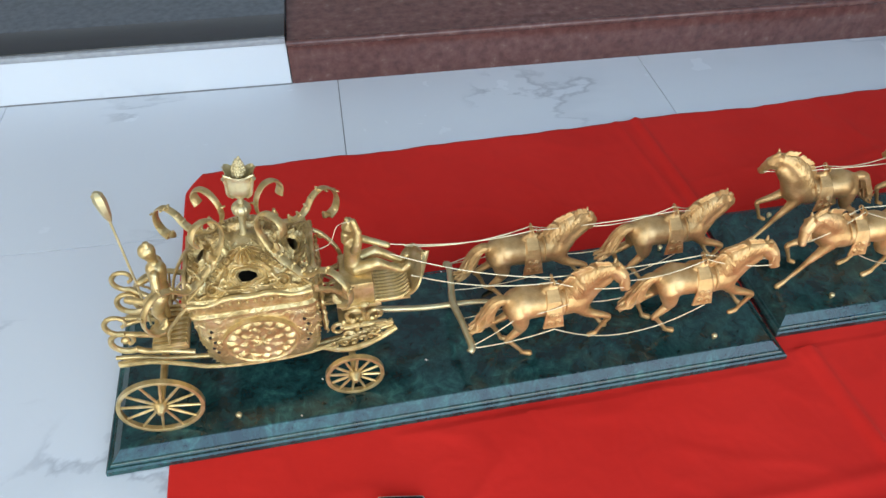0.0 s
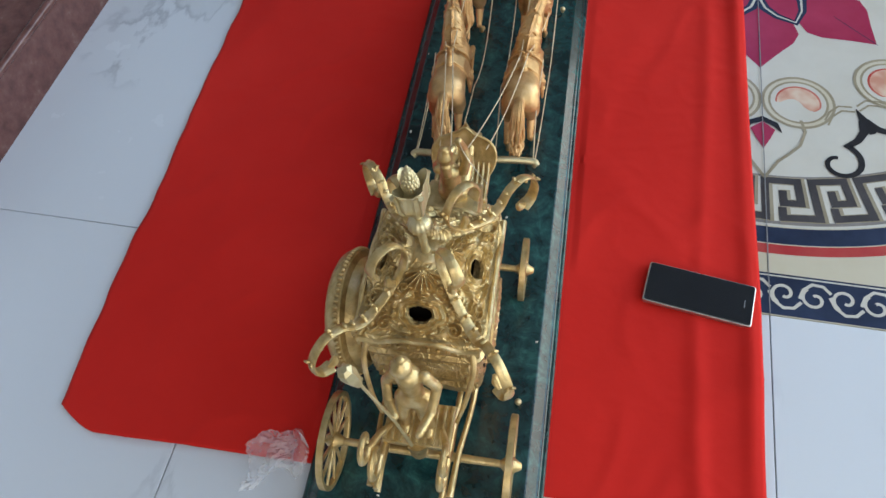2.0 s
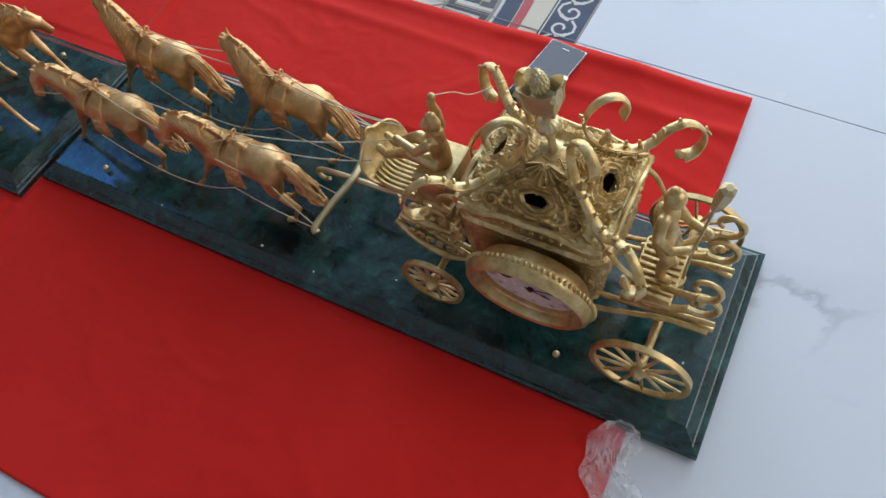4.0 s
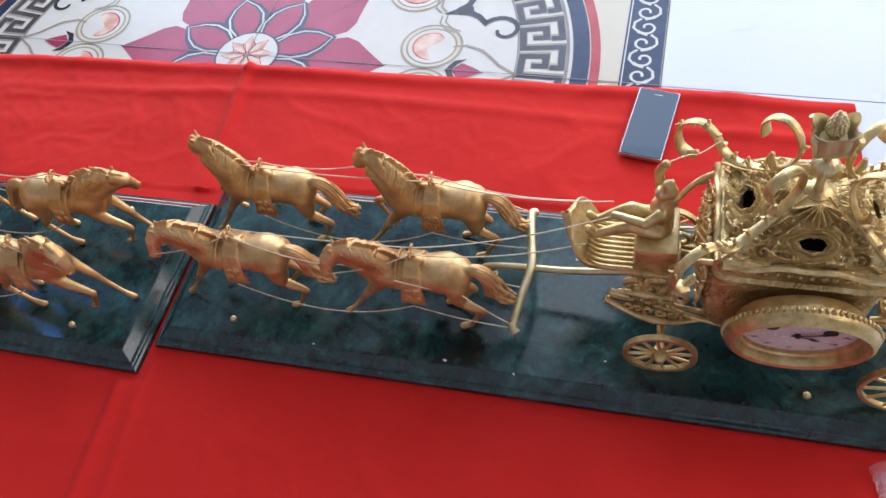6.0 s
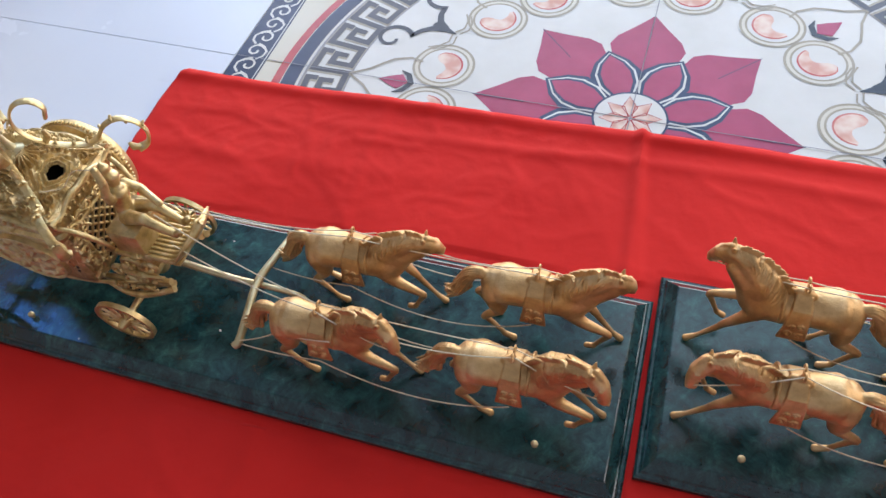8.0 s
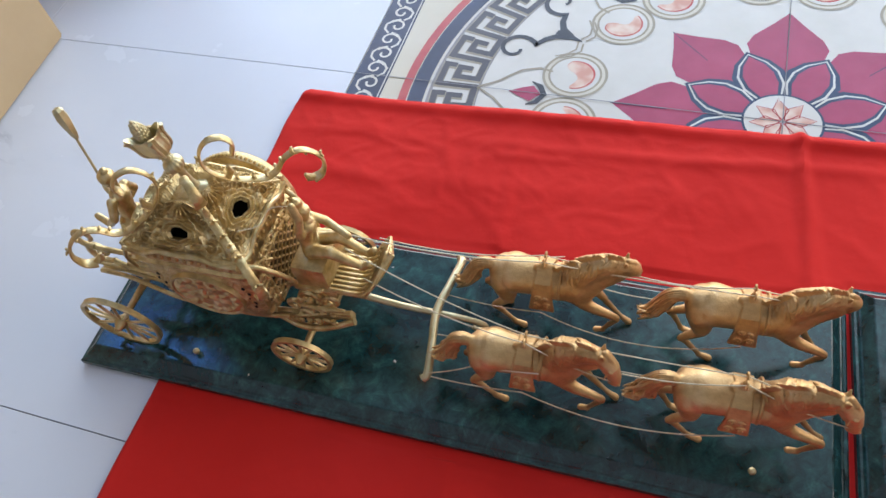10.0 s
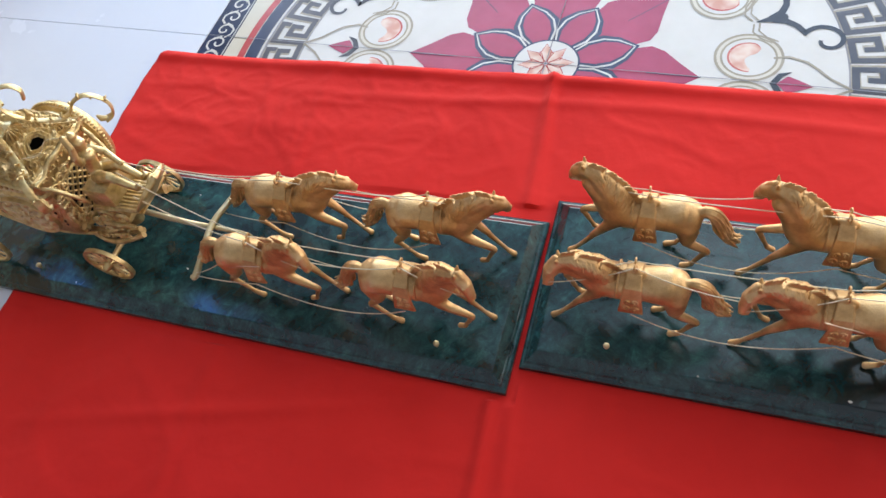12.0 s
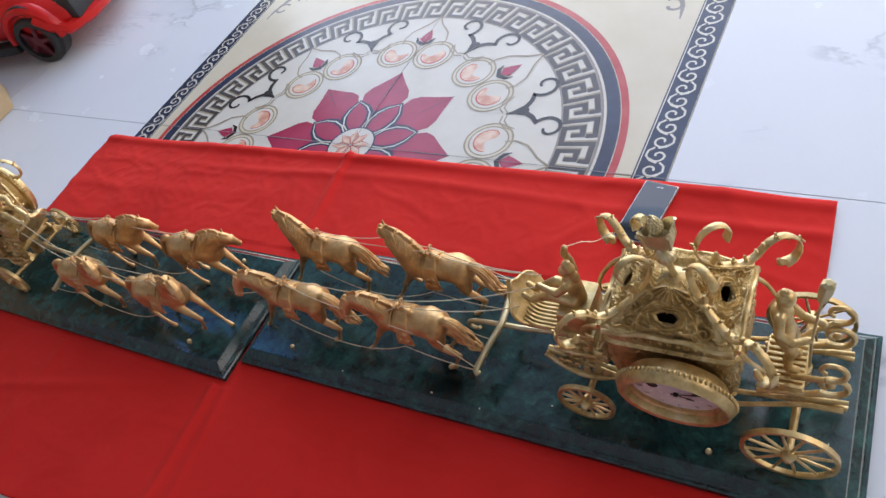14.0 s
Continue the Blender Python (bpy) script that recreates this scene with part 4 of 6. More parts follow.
def coach(m):
    top = root("coach_ornament", m, "gilded ornate toy coach with clock on green marble plinth", "ornament", "coach ornaments")
    # body
    body = part("body", body_mesh(), GOLD_CARVED, top, "", pose(BODY_X, 0, 0))
    part("plaque", relief_disc(0.053, 0.047, 0.007), GOLD, body, "carved round plaque", pose(0, -0.0630, 0.152, -1, 0, 180))
    for sx in (-1, 1):
        for k, z in enumerate((0.182, 0.170, 0.158, 0.146, 0.135)):
            # solid dark bead: shade of a hole painted on, nothing is cut
            b = bmesh.new()
            ball(b, (0, 0, 0), 0.0026, 0.0012, 0.0030, 10, 7)
            part("piercing", b, HOLE_SHADE, body, "near-black bead painted as the shade of a pierced hole", pose(sx * (0.0615 + 0.004 * (k % 2)), -0.0652 + 0.0006 * k, z))
    # lattice on the front panel
    # solid near-black block gives the lattice its painted shade
    part("front_recess", boxed(0.072, 0.0862, -0.040, 0.040, 0.128, 0.212, 0.002), HOLE_SHADE, body, "near-black block painted as the shade behind the lattice")
    b = bmesh.new()
    for i in range(-8, 9):
        for sgn in (1, -1):
            pts = []
            for q in range(17):
                z = 0.128 + 0.084 * q / 16
                y = i * 0.0138 + sgn * (z - 0.170) * 0.95
                if abs(y) < 0.041:
                    pts.append((0.0872 + 0.0004 * sgn, y, z))
            if len(pts) > 1:
                tube(b, pts, 0.0021, 6)
    for y0, z0, y1, z1 in ((-0.042, 0.127, 0.042, 0.127), (-0.042, 0.213, 0.042, 0.213), (-0.042, 0.127, -0.042, 0.213), (0.042, 0.127, 0.042, 0.213)):
        tube(b, [(0.0872, y0, z0), (0.0872, y1, z1)], 0.0030, 8)
    leaves = bmesh.new()
    for q in (-1, 1):
        for cy, cz, r, a0, hand in ((0.012, 0.221, 0.0080, 0.4, 1), (0.029, 0.219, 0.0085, 2.6, -1), (0.046, 0.214, 0.0080, 0.6, 1), (0.051, 0.196, 0.0070, 1.8, -1), (0.052, 0.178, 0.0065, 0.2, 1), (0.051, 0.160, 0.0065, 2.4, -1), (0.034, 0.203, 0.0065, 1.2, 1), (0.036, 0.140, 0.0060, 2.2, -1), (0.050, 0.143, 0.0060, 0.8, 1)):
            curl = [(0.0890, q * y, z) for y, z in volute(cy, cz, r, a0, 1.3, hand)]
            tube(leaves, curl, [0.0024 - 0.00004 * k for k in range(25)], 6)
            for k in range(3):
                a = a0 + 2.0 * k
                tube(leaves, [(0.0885, q * (cy + r * math.cos(a)), cz + r * math.sin(a)), (0.0905, q * (cy + 1.4 * r * math.cos(a + 0.3)), cz + 1.4 * r * math.sin(a + 0.3)), (0.0885, q * (cy + 1.7 * r * math.cos(a + 0.7)), cz + 1.7 * r * math.sin(a + 0.7))], [0.0022, 0.0022, 0.0006], 6)
    part("front_foliage", leaves, GOLD, body, "carved gilt foliage round the lattice")
    part("lattice", b, GOLD, body, "gilt diagonal lattice")
    roof = part("roof", roof_mesh(), GOLD_CARVED, top, "carved gilt roof with dark oval holes", pose(BODY_X, 0, 0))
    # added lining, painted near-black as shade seen through the roof holes
    part("roof_lining", lathe(bmesh.new(), [(0.064, 0.226), (0.040, 0.238), (0.012, 0.254)], 4, Matrix.Rotation(radians(45), 4, 'Z')), HOLE_SHADE, roof, "near-black lining painted as the shade inside the roof")
    part("roof_cap", lathe(bmesh.new(), [(0.0145, 0.281), (0.0140, 0.288), (0.009, 0.291), (0.004, 0.292)], 24), GOLD, roof)
    bead = finish("bead", ball(bmesh.new(), (0, 0, 0), 0.0026, 0.0026, 0.0036, 8, 5), GOLD)
    for k in range(4):
        half, out = ((0.062, 0.0855), (0.078, 0.0695))[k % 2]
        for i in range(13 if k % 2 == 0 else 16):
            f = i / ((13 if k % 2 == 0 else 16) - 1) * 2 - 1
            part("bead", bead, GOLD, roof, "", pose(0, 0, 0, 0, 0, 90 * k) @ pose(out, f * half, 0.236))
    # waved cornice along each eave
    for k in range(4):
        half, out = ((EAVE[1], EAVE[0]), (EAVE[0], EAVE[1]))[k % 2]
        pts = [(out + 0.005, half * f, 0.241 + 0.0085 * math.cos(math.pi * f * 0.5) ** 2 - 0.004 * math.cos(math.pi * f * 1.5) ** 2) for f in (i / 12 - 1 for i in range(25))]
        part("cornice", tube(bmesh.new(), pts, 0.0034, 8), GOLD, roof, "", pose(0, 0, 0, 0, 0, 90 * k))
    horn = finish("roof_scroll", roof_scroll(), GOLD)
    for sx in (1, -1):
        for sy in (1, -1):
            part("roof_scroll", horn, GOLD, top, "curling gilt scroll on the roof corner", pose(BODY_X, 0, 0, 0, 0, math.degrees(math.atan2(sy * 0.062, sx * 0.080))))
    # finial: fluted knob, basket with flared corners, pine cone
    fin = part("finial", lathe(bmesh.new(), [(0.012, 0.288), (0.013, 0.293), (0.006, 0.298), (0.0042, 0.306), (0.0042, 0.322), (0.005, 0.330), (0.006, 0.336), (0.004, 0.342), (0.004, 0.360), (0.010, 0.364), (0.004, 0.366)], 20), GOLD_PALE, top, "pale gilt basket finial with a pine cone", leaning(FIN_A))
    b = bmesh.new()
    rings = []
    for r, z in ((0.003, 0.3315), (0.0075, 0.3325), (0.0108, 0.3355), (0.0122, 0.3400), (0.0116, 0.3445), (0.0088, 0.3480), (0.0040, 0.3500)):
        rings.append([b.verts.new((r * (1 + 0.09 * abs(math.cos(7 * a)) - 0.05) * math.cos(a), r * (1 + 0.09 * abs(math.cos(7 * a)) - 0.05) * math.sin(a), z)) for a in (2 * math.pi * q / 70 for q in range(70))])
    for p, q in zip(rings, rings[1:]):
        for n in range(70):
            b.faces.new((p[n], p[(n + 1) % 70], q[(n + 1) % 70], q[n]))
    b.faces.new(list(reversed(rings[0])))
    b.faces.new(rings[-1])
    part("fluted_knob", b, GOLD_PALE, fin)
    # a tulip-shaped basket of four petals whose lips flare outwards
    b = bmesh.new()
    rings = []
    for r, z, c in ((0.0050, 0.358, 0.0), (0.0090, 0.360, 0.04), (0.0150, 0.364, 0.08), (0.0180, 0.370, 0.10), (0.0186, 0.377, 0.12), (0.0180, 0.383, 0.14), (0.0188, 0.388, 0.17), (0.0206, 0.3905, 0.22), (0.0200, 0.3918, 0.22), (0.0172, 0.3890, 0.16), (0.0150, 0.384, 0.10), (0.0120, 0.379, 0.05), (0.0040, 0.378, 0.0)):
        ring = []
        for q in range(48):
            a = 2 * math.pi * q / 48
            lobe = math.cos(4 * (a - radians(45)))
            rr = r * (1 + c * lobe + 0.02 * math.cos(16 * a))
            ring.append(b.verts.new((0.98 * rr * math.cos(a), 0.74 * rr * math.sin(a), 0.358 + (z - 0.358) * (1.12 + 0.5 * c * lobe))))
        rings.append(ring)
    for p, q in zip(rings, rings[1:]):
        for n in range(48):
            b.faces.new((p[n], p[(n + 1) % 48], q[(n + 1) % 48], q[n]))
    b.faces.new(list(reversed(rings[0])))
    b.faces.new(rings[-1])
    part("basket", b, GOLD_PALE, fin)
    for i in range(4):
        b = bmesh.new()
        a = radians(45 + 90 * i)
        d = Vector((0.87 * math.cos(a), 0.66 * math.sin(a), 0))
        tube(b, [d * 0.014 + Vector((0, 0, 0.362)), d * 0.0232 + Vector((0, 0, 0.370)), d * 0.0248 + Vector((0, 0, 0.382)), d * 0.0268 + Vector((0, 0, 0.391)), d * 0.0296 + Vector((0, 0, 0.3955))], [0.0016, 0.0018, 0.0018, 0.0022, 0.0028], 8, 14)
        part("flare", b, GOLD_PALE, fin)
    b = bmesh.new()
    for k in range(7):
        r = [0.0060, 0.0072, 0.0072, 0.0062, 0.0048, 0.0030, 0.0010][k]
        num = [13, 14, 14, 12, 9, 6, 1][k]
        for i in range(num):
            a = 2 * math.pi * (i + 0.5 * (k % 2)) / num
            ball(b, (1.0 * r * math.cos(a), 1.0 * r * math.sin(a), 0.391 + k * 0.0040), 0.0022, 0.0022, 0.0034, 6, 5)
    ball(b, (0, 0, 0.399), 0.0068, 0.0068, 0.0165)
    part("pine_cone", b, GOLD_PALE, fin)
    # clock on the left side
    turn = Matrix.Translation((0.228, 0.070, 0.161)) @ Euler((radians(-98), 0, 0)).to_matrix().to_4x4() @ Matrix.Diagonal((1.05, 1.05, 1.0, 1))
    clock = part("clock", lathe(bmesh.new(), [(0.056, 0.0), (0.060, 0.006), (0.062, 0.014), (0.069, 0.017), (0.071, 0.026), (0.0675, 0.034), (0.0635, 0.037), (0.0590, 0.035), (0.0566, 0.030), (0.0558, 0.025), (0.0532, 0.023), (0.0528, 0.017)], 64), GOLD, top, "round gilt clock case", turn)
    bead = finish("bead", ball(bmesh.new(), (0, 0, 0), 0.0022, 0.0022, 0.0034, 8, 5), GOLD)
    for i in range(72):
        part("bead", bead, GOLD, clock, "", pose(0, 0, 0, 0, 0, 5 * i) @ pose(0.0712, 0, 0.0215))
    part("dial", lathe(bmesh.new(), [(0.0530, 0.0165), (0.0525, 0.0188), (0.001, 0.0190)], 64), DIAL, clock, "pale pinkish clock dial")
    b = bmesh.new()
    for i in range(12):
        a = 2 * math.pi * i / 12
        box(b, -0.0038, 0.0038, -0.0007, 0.0007, 0.0191, 0.0194, m=Matrix.Rotation(a, 4, 'Z') @ Matrix.Translation((0.0435, 0, 0)))
        box(b, -0.0028, 0.0028, -0.0005, 0.0005, 0.0191, 0.0194, m=Matrix.Rotation(a, 4, 'Z') @ Matrix.Translation((0.0435, 0.0026, 0)))
    part("hour_marks", b, FADED_INK, clock, "faded bars for the hours")
    for x in (-0.027, 0.027):
        part("winding_hole", lathe(bmesh.new(), [(0.0070, 0.0191), (0.0064, 0.0202), (0.003, 0.0197)], 18), INK, clock, "dark winding hole", pose(x, -0.010, 0))
    for ang, ln in ((205, 0.036), (160, 0.024)):
        b = tube(bmesh.new(), [(-0.006, 0, 0), (ln * 0.5, 0, 0), (ln * 0.7, 0, 0), (ln, 0, 0)], [0.0012, 0.0013, 0.0028, 0.0004], 6, flat=0.35)
        part("hand_pointer", b, INK, clock, "dark clock pointer", pose(0, 0.004, 0.0212, 0, 0, ang))
    part("boss", lathe(bmesh.new(), [(0.0032, 0.019), (0.0028, 0.023), (0.001, 0.0238)], 14), INK, clock, "", pose(0, 0.004, 0))
    # running gear
    for x, r, w in ((0.092, 0.0575, 0.103), (0.359, 0.0425, 0.091)):
        part("axle", tube(bmesh.new(), [(x, -w, TOP + r), (x, -0.03, TOP + r), (x, 0.03, TOP + r), (x, w, TOP + r)], [0.0042, 0.0055, 0.0055, 0.0042], 12), GOLD, top)
        for s in (-1, 1):
            wheel(top, x, s * w, r, 12, s)
    for s in (-1, 1):
        y = 0.036 * s
        b = bmesh.new()
        tube(b, [(0.036, y, 0.110), (0.066, y, 0.115), (0.100, y, 0.108), (0.150, y, 0.100), (0.200, y, 0.094)], [0.0036, 0.0034, 0.0038, 0.0036, 0.0034], 10, 24)
        tube(b, [(0.036, y, 0.124), (0.062, y, 0.120), (0.092, y, 0.111)], [0.0030, 0.0034, 0.0034], 10, 14)
        part("rear_spring", b, GOLD, top, "gilt leaf spring bar")
        b = bmesh.new()
        spiral(b, (0.058, 0.158), 0.024, 0.008, -60, -430, y, 0.0045)
        tube(b, [(0.068, y, 0.136), (0.082, y, 0.128), (0.105, y, 0.124), (0.140, y, 0.112)], [0.0045, 0.0042, 0.0042, 0.004], 10, 20)
        ball(b, (0.058, y, 0.158), 0.006, 0.0045, 0.006, 10, 7)
        part("rear_scroll", b, GOLD, top, "gilt C-scroll")
        b = bmesh.new()
        spiral(b, (0.060, 0.198), 0.021, 0.007, -80, -420, y * 1.15, 0.0040)
        tube(b, [(0.063, y * 1.15, 0.177), (0.082, y, 0.165), (0.100, y * 0.8, 0.150)], [0.004, 0.004, 0.0035], 10, 14)
        part("rear_scroll", b, GOLD, top, "gilt C-scroll")
        b = bmesh.new()
        tube(b, [(0.040, 0.044 * s, 0.117), (0.085, 0.046 * s, 0.116), (0.125, 0.050 * s, 0.106), (0.165, 0.052 * s, 0.093), (0.240, 0.053 * s, 0.089), (0.300, 0.051 * s, 0.092), (0.350, 0.047 * s, 0.102), (0.392, 0.042 * s, 0.112), (0.424, 0.041 * s, 0.121)], [0.0040, 0.0034, 0.0032, 0.0034, 0.0034, 0.0034, 0.0034, 0.0036, 0.0046], 9, 52)
        part("side_rail", b, GOLD, top, "thin gilt rail below the body")
        y = 0.040 * s
        b = bmesh.new()
        tube(b, [(0.280, y, 0.092), (0.318, y, 0.093), (0.360, y, 0.101), (0.398, y, 0.106), (0.424, y, 0.114)], [0.004, 0.0045, 0.005, 0.0045, 0.0055], 10, 26)
        tube(b, [(0.290, y, 0.088), (0.340, y, 0.089), (0.385, y, 0.097), (0.420, y, 0.112)], [0.0035, 0.004, 0.004, 0.0035], 10, 22)
        part("front_spring", b, GOLD, top, "gilt leaf spring bar")
        b = bmesh.new()
        spiral(b, (0.368, 0.140), 0.020, 0.006, -90, 290, y * 0.95, 0.0042)
        spiral(b, (0.401, 0.138), 0.016, 0.005, -90, -430, y * 0.95, 0.0040)
        spiral(b, (0.345, 0.122), 0.011, 0.004, 60, 420, y * 1.05, 0.0034)
        tube(b, [(0.352, y, 0.120), (0.384, y * 1.1, 0.127), (0.414, y, 0.122)], [0.004, 0.0048, 0.003], 9, 14)
        ball(b, (0.386, y * 0.85, 0.158), 0.008, 0.006, 0.005)
        spiral(b, (0.384, 0.119), 0.013, 0.004, 200, -160, y * 1.08, 0.0034)
        spiral(b, (0.357, 0.107), 0.010, 0.003, -40, 320, y * 1.10, 0.0032)
        for q in range(5):
            ball(b, (0.350 + 0.012 * q, y * 1.12, 0.106 + 0.002 * q + 0.004 * (q % 2)), 0.0046, 0.0034, 0.0036, 9, 6)
        part("front_scroll", b, GOLD_CARVED, top, "gilt scroll bracket under the seat")
        b = bmesh.new()
        tube(b, [(0.320, y * 1.5, 0.232), (0.340, y * 1.35, 0.222), (0.358, y * 1.15, 0.198), (0.362, y, 0.176), (0.348, y, 0.168)], [0.0036, 0.0034, 0.0032, 0.003, 0.002], 10, 24)
        ball(b, (0.338, y * 1.35, 0.220), 0.006, 0.003, 0.005)
        part("side_bracket", b, GOLD, top, "gilt leaf bracket")
        b = bmesh.new()
        tube(b, [(0.160, 0.056 * s, 0.232), (0.142, 0.058 * s, 0.212), (0.122, 0.050 * s, 0.178), (0.114, 0.042 * s, 0.145)], [0.0034, 0.0032, 0.0028, 0.0022], 10, 20, flat=0.8)
        part("side_bracket", b, GOLD, top, "gilt leaf bracket")
    b = boxed(0.346, 0.404, -0.037, 0.037, 0.121, 0.133, 0.004)
    for q in (-1, 1):
        for x in (0.352, 0.366, 0.380, 0.394):
            ball(b, (x, 0.037 * q, 0.127), 0.0062, 0.0045, 0.0075, 10, 7)
        ball(b, (0.375, 0.030 * q, 0.146), 0.012, 0.008, 0.009, 12, 8)
    part("front_bolster", b, GOLD, top, "carved gilt bolster under the seat")
    for q in (-1, 1):
        b = bmesh.new()
        tube(b, [(0.318, 0.050 * q, 0.094), (0.345, 0.055 * q, 0.090), (0.372, 0.057 * q, 0.094), (0.400, 0.054 * q, 0.102), (0.428, 0.046 * q, 0.112)], [0.0030, 0.0048, 0.0052, 0.0044, 0.0050], 9, 30)
        for k in range(6):
            spiral(b, (0.338 + 0.013 * k, 0.100 + 0.0022 * k), 0.0062, 0.002, 90 + 70 * k, 420 + 70 * k, 0.053 * q, 0.0024, 16)
        part("carved_skirt", b, GOLD, top, "carved gilt skirt over the front axle")
    part("axle_post", tube(bmesh.new(), [(0.364, 0, 0.074), (0.366, 0, 0.125)], [0.012, 0.016], 14), GOLD, top)
    part("axle_post", tube(bmesh.new(), [(0.091, 0, 0.096), (0.094, 0, 0.130)], [0.010, 0.014], 14), GOLD, top)
    # foot board at the rear with ribs
    board = part("rear_board", boxed(0.086, 0.136, -0.038, 0.038, 0.124, 0.134, 0.0015), GOLD, top, "ribbed gilt footboard")
    slat = finish("slat", boxed(0.088, 0.134, -0.0022, 0.0022, 0.133, 0.138, 0.001), GOLD)
    for i in range(9):
        part("slat", slat, GOLD, board, "", pose(0, (i - 4) * 0.0088, 0))
    # seat box and curved fluted dashboard
    b = boxed(0.356, 0.402, -0.033, 0.033, 0.158, 0.200, 0.004)
    box(b, 0.352, 0.410, -0.037, 0.037, 0.153, 0.160, 0.002)
    part("seat", b, GOLD, top, "gilt driver's seat box")
    floor_board = part("footboard", boxed(0.400, 0.452, -0.036, 0.036, 0.1585, 0.1625, 0.001), GOLD, top, "gilt footboard with raised ribs")
    rib = finish("rib", tube(bmesh.new(), [(0.401, 0, 0.163), (0.430, 0, 0.1625), (0.444, 0, 0.166), (0.453, 0, 0.176)], [0.0023, 0.0025, 0.0023, 0.0014], 8, 14), GOLD)
    for i in range(11):
        part("rib", rib, GOLD, floor_board, "", pose(0, (i - 5) * 0.0066, 0))
    # a shield-shaped plate that leans forwards, with a rolled rim
    b = bmesh.new()
    prof = [(0.446, 0.158, 0.029), (0.452, 0.164, 0.035), (0.459, 0.172, 0.040), (0.466, 0.181, 0.042), (0.472, 0.190, 0.040), (0.477, 0.198, 0.033), (0.480, 0.203, 0.022), (0.482, 0.207, 0.010), (0.484, 0.213, 0.003)]
    front, back = [], []
    for x, z, w in prof:
        front.append([b.verts.new((x + 0.0030 - 0.009 * f * f, w * f, z)) for f in (q / 8 - 1 for q in range(17))])
        back.append([b.verts.new((x - 0.009 * f * f, w * f, z + 0.0012)) for f in (q / 8 - 1 for q in range(17))])
    for g in (front, back):
        for p, q in zip(g, g[1:]):
            for n in range(16):
                b.faces.new((p[n], p[n + 1], q[n + 1], q[n]))
    for n in range(16):
        b.faces.new((front[0][n], front[0][n + 1], back[0][n + 1], back[0][n]))
        b.faces.new((front[-1][n], front[-1][n + 1], back[-1][n + 1], back[-1][n]))
    for k in range(len(prof) - 1):
        for n in (0, 16):
            b.faces.new((front[k][n], front[k + 1][n], back[k + 1][n], back[k][n]))
    dash = part("dashboard", b, GOLD, top, "shield-shaped curved gilt dashboard")
    rim = [(x - 0.0080, -w, z) for x, z, w in prof] + [(x - 0.0080, w, z) for x, z, w in reversed(prof)]
    part("rim", tube(bmesh.new(), rim, 0.0018, 8, 48), GOLD, dash)
    # pole and swingle bar
    b = tube(bmesh.new(), [(0.385, 0, 0.108), (0.43, 0, 0.098), (0.48, 0, 0.090), (0.525, 0, 0.088), (0.56, 0, 0.086), (0.583, 0, 0.080), (0.588, 0, 0.068), (0.577, 0, 0.062), (0.569, 0, 0.067)], [0.005, 0.005, 0.0045, 0.0045, 0.004, 0.004, 0.004, 0.0035, 0.003], 10, 48)
    part("pole", b, GOLD_PALE, top, "curved pale gilt pole")
    b = tube(bmesh.new(), [(0.529, -0.092, 0.083), (0.534, -0.084, 0.087), (0.529, -0.045, 0.092), (0.523, 0, 0.094), (0.529, 0.045, 0.092), (0.534, 0.084, 0.087), (0.529, 0.092, 0.083)], [0.0054, 0.0056, 0.0052, 0.0058, 0.0052, 0.0056, 0.0054], 10, 44)
    part("crossbar", b, GOLD_PALE, top, "pale gilt crossbar")
    return top


# ---- figurines and horses: one skin each ----
def driver_mesh():
    c = Clay()
    c.add([(0.376, 0.000, 0.206), (0.376, 0, 0.222), (0.380, 0.002, 0.243), (0.382, 0.004, 0.251)], [0.0125, 0.0112, 0.0125, 0.0075])
    c.add([(0.381, 0.005, 0.256), (0.382, 0.006, 0.270)], [0.0052, 0.0088], 0.002)
    for s in (-1, 1):
        c.add([(0.380, 0.009 * s, 0.207), (0.410, 0.012 * s, 0.216), (0.420, 0.012 * s, 0.210), (0.446, 0.010 * s, 0.192), (0.455, 0.010 * s, 0.201)], [0.0098, 0.0078, 0.0068, 0.0050, 0.0046], 0.003)
    c.add([(0.381, -0.014, 0.247), (0.385, -0.018, 0.262), (0.388, -0.014, 0.280), (0.383, -0.010, 0.297)], [0.0062, 0.0056, 0.005, 0.0046], 0.003)
    c.add([(0.381, 0.016, 0.246), (0.395, 0.021, 0.234), (0.418, 0.012, 0.230), (0.428, 0.008, 0.228)], [0.0062, 0.0055, 0.0046, 0.0045], 0.003)
    c.add([(0.376, 0.006, 0.274), (0.378, 0.006, 0.283), (0.376, 0.006, 0.288)], [0.0088, 0.0066, 0.0036], 0.003)
    c.add([(0.372, 0.005, 0.262), (0.370, 0.004, 0.252)], [0.0066, 0.0056], 0.003)
    return c.mesh("driver_figurine", GOLD, 0.0010)


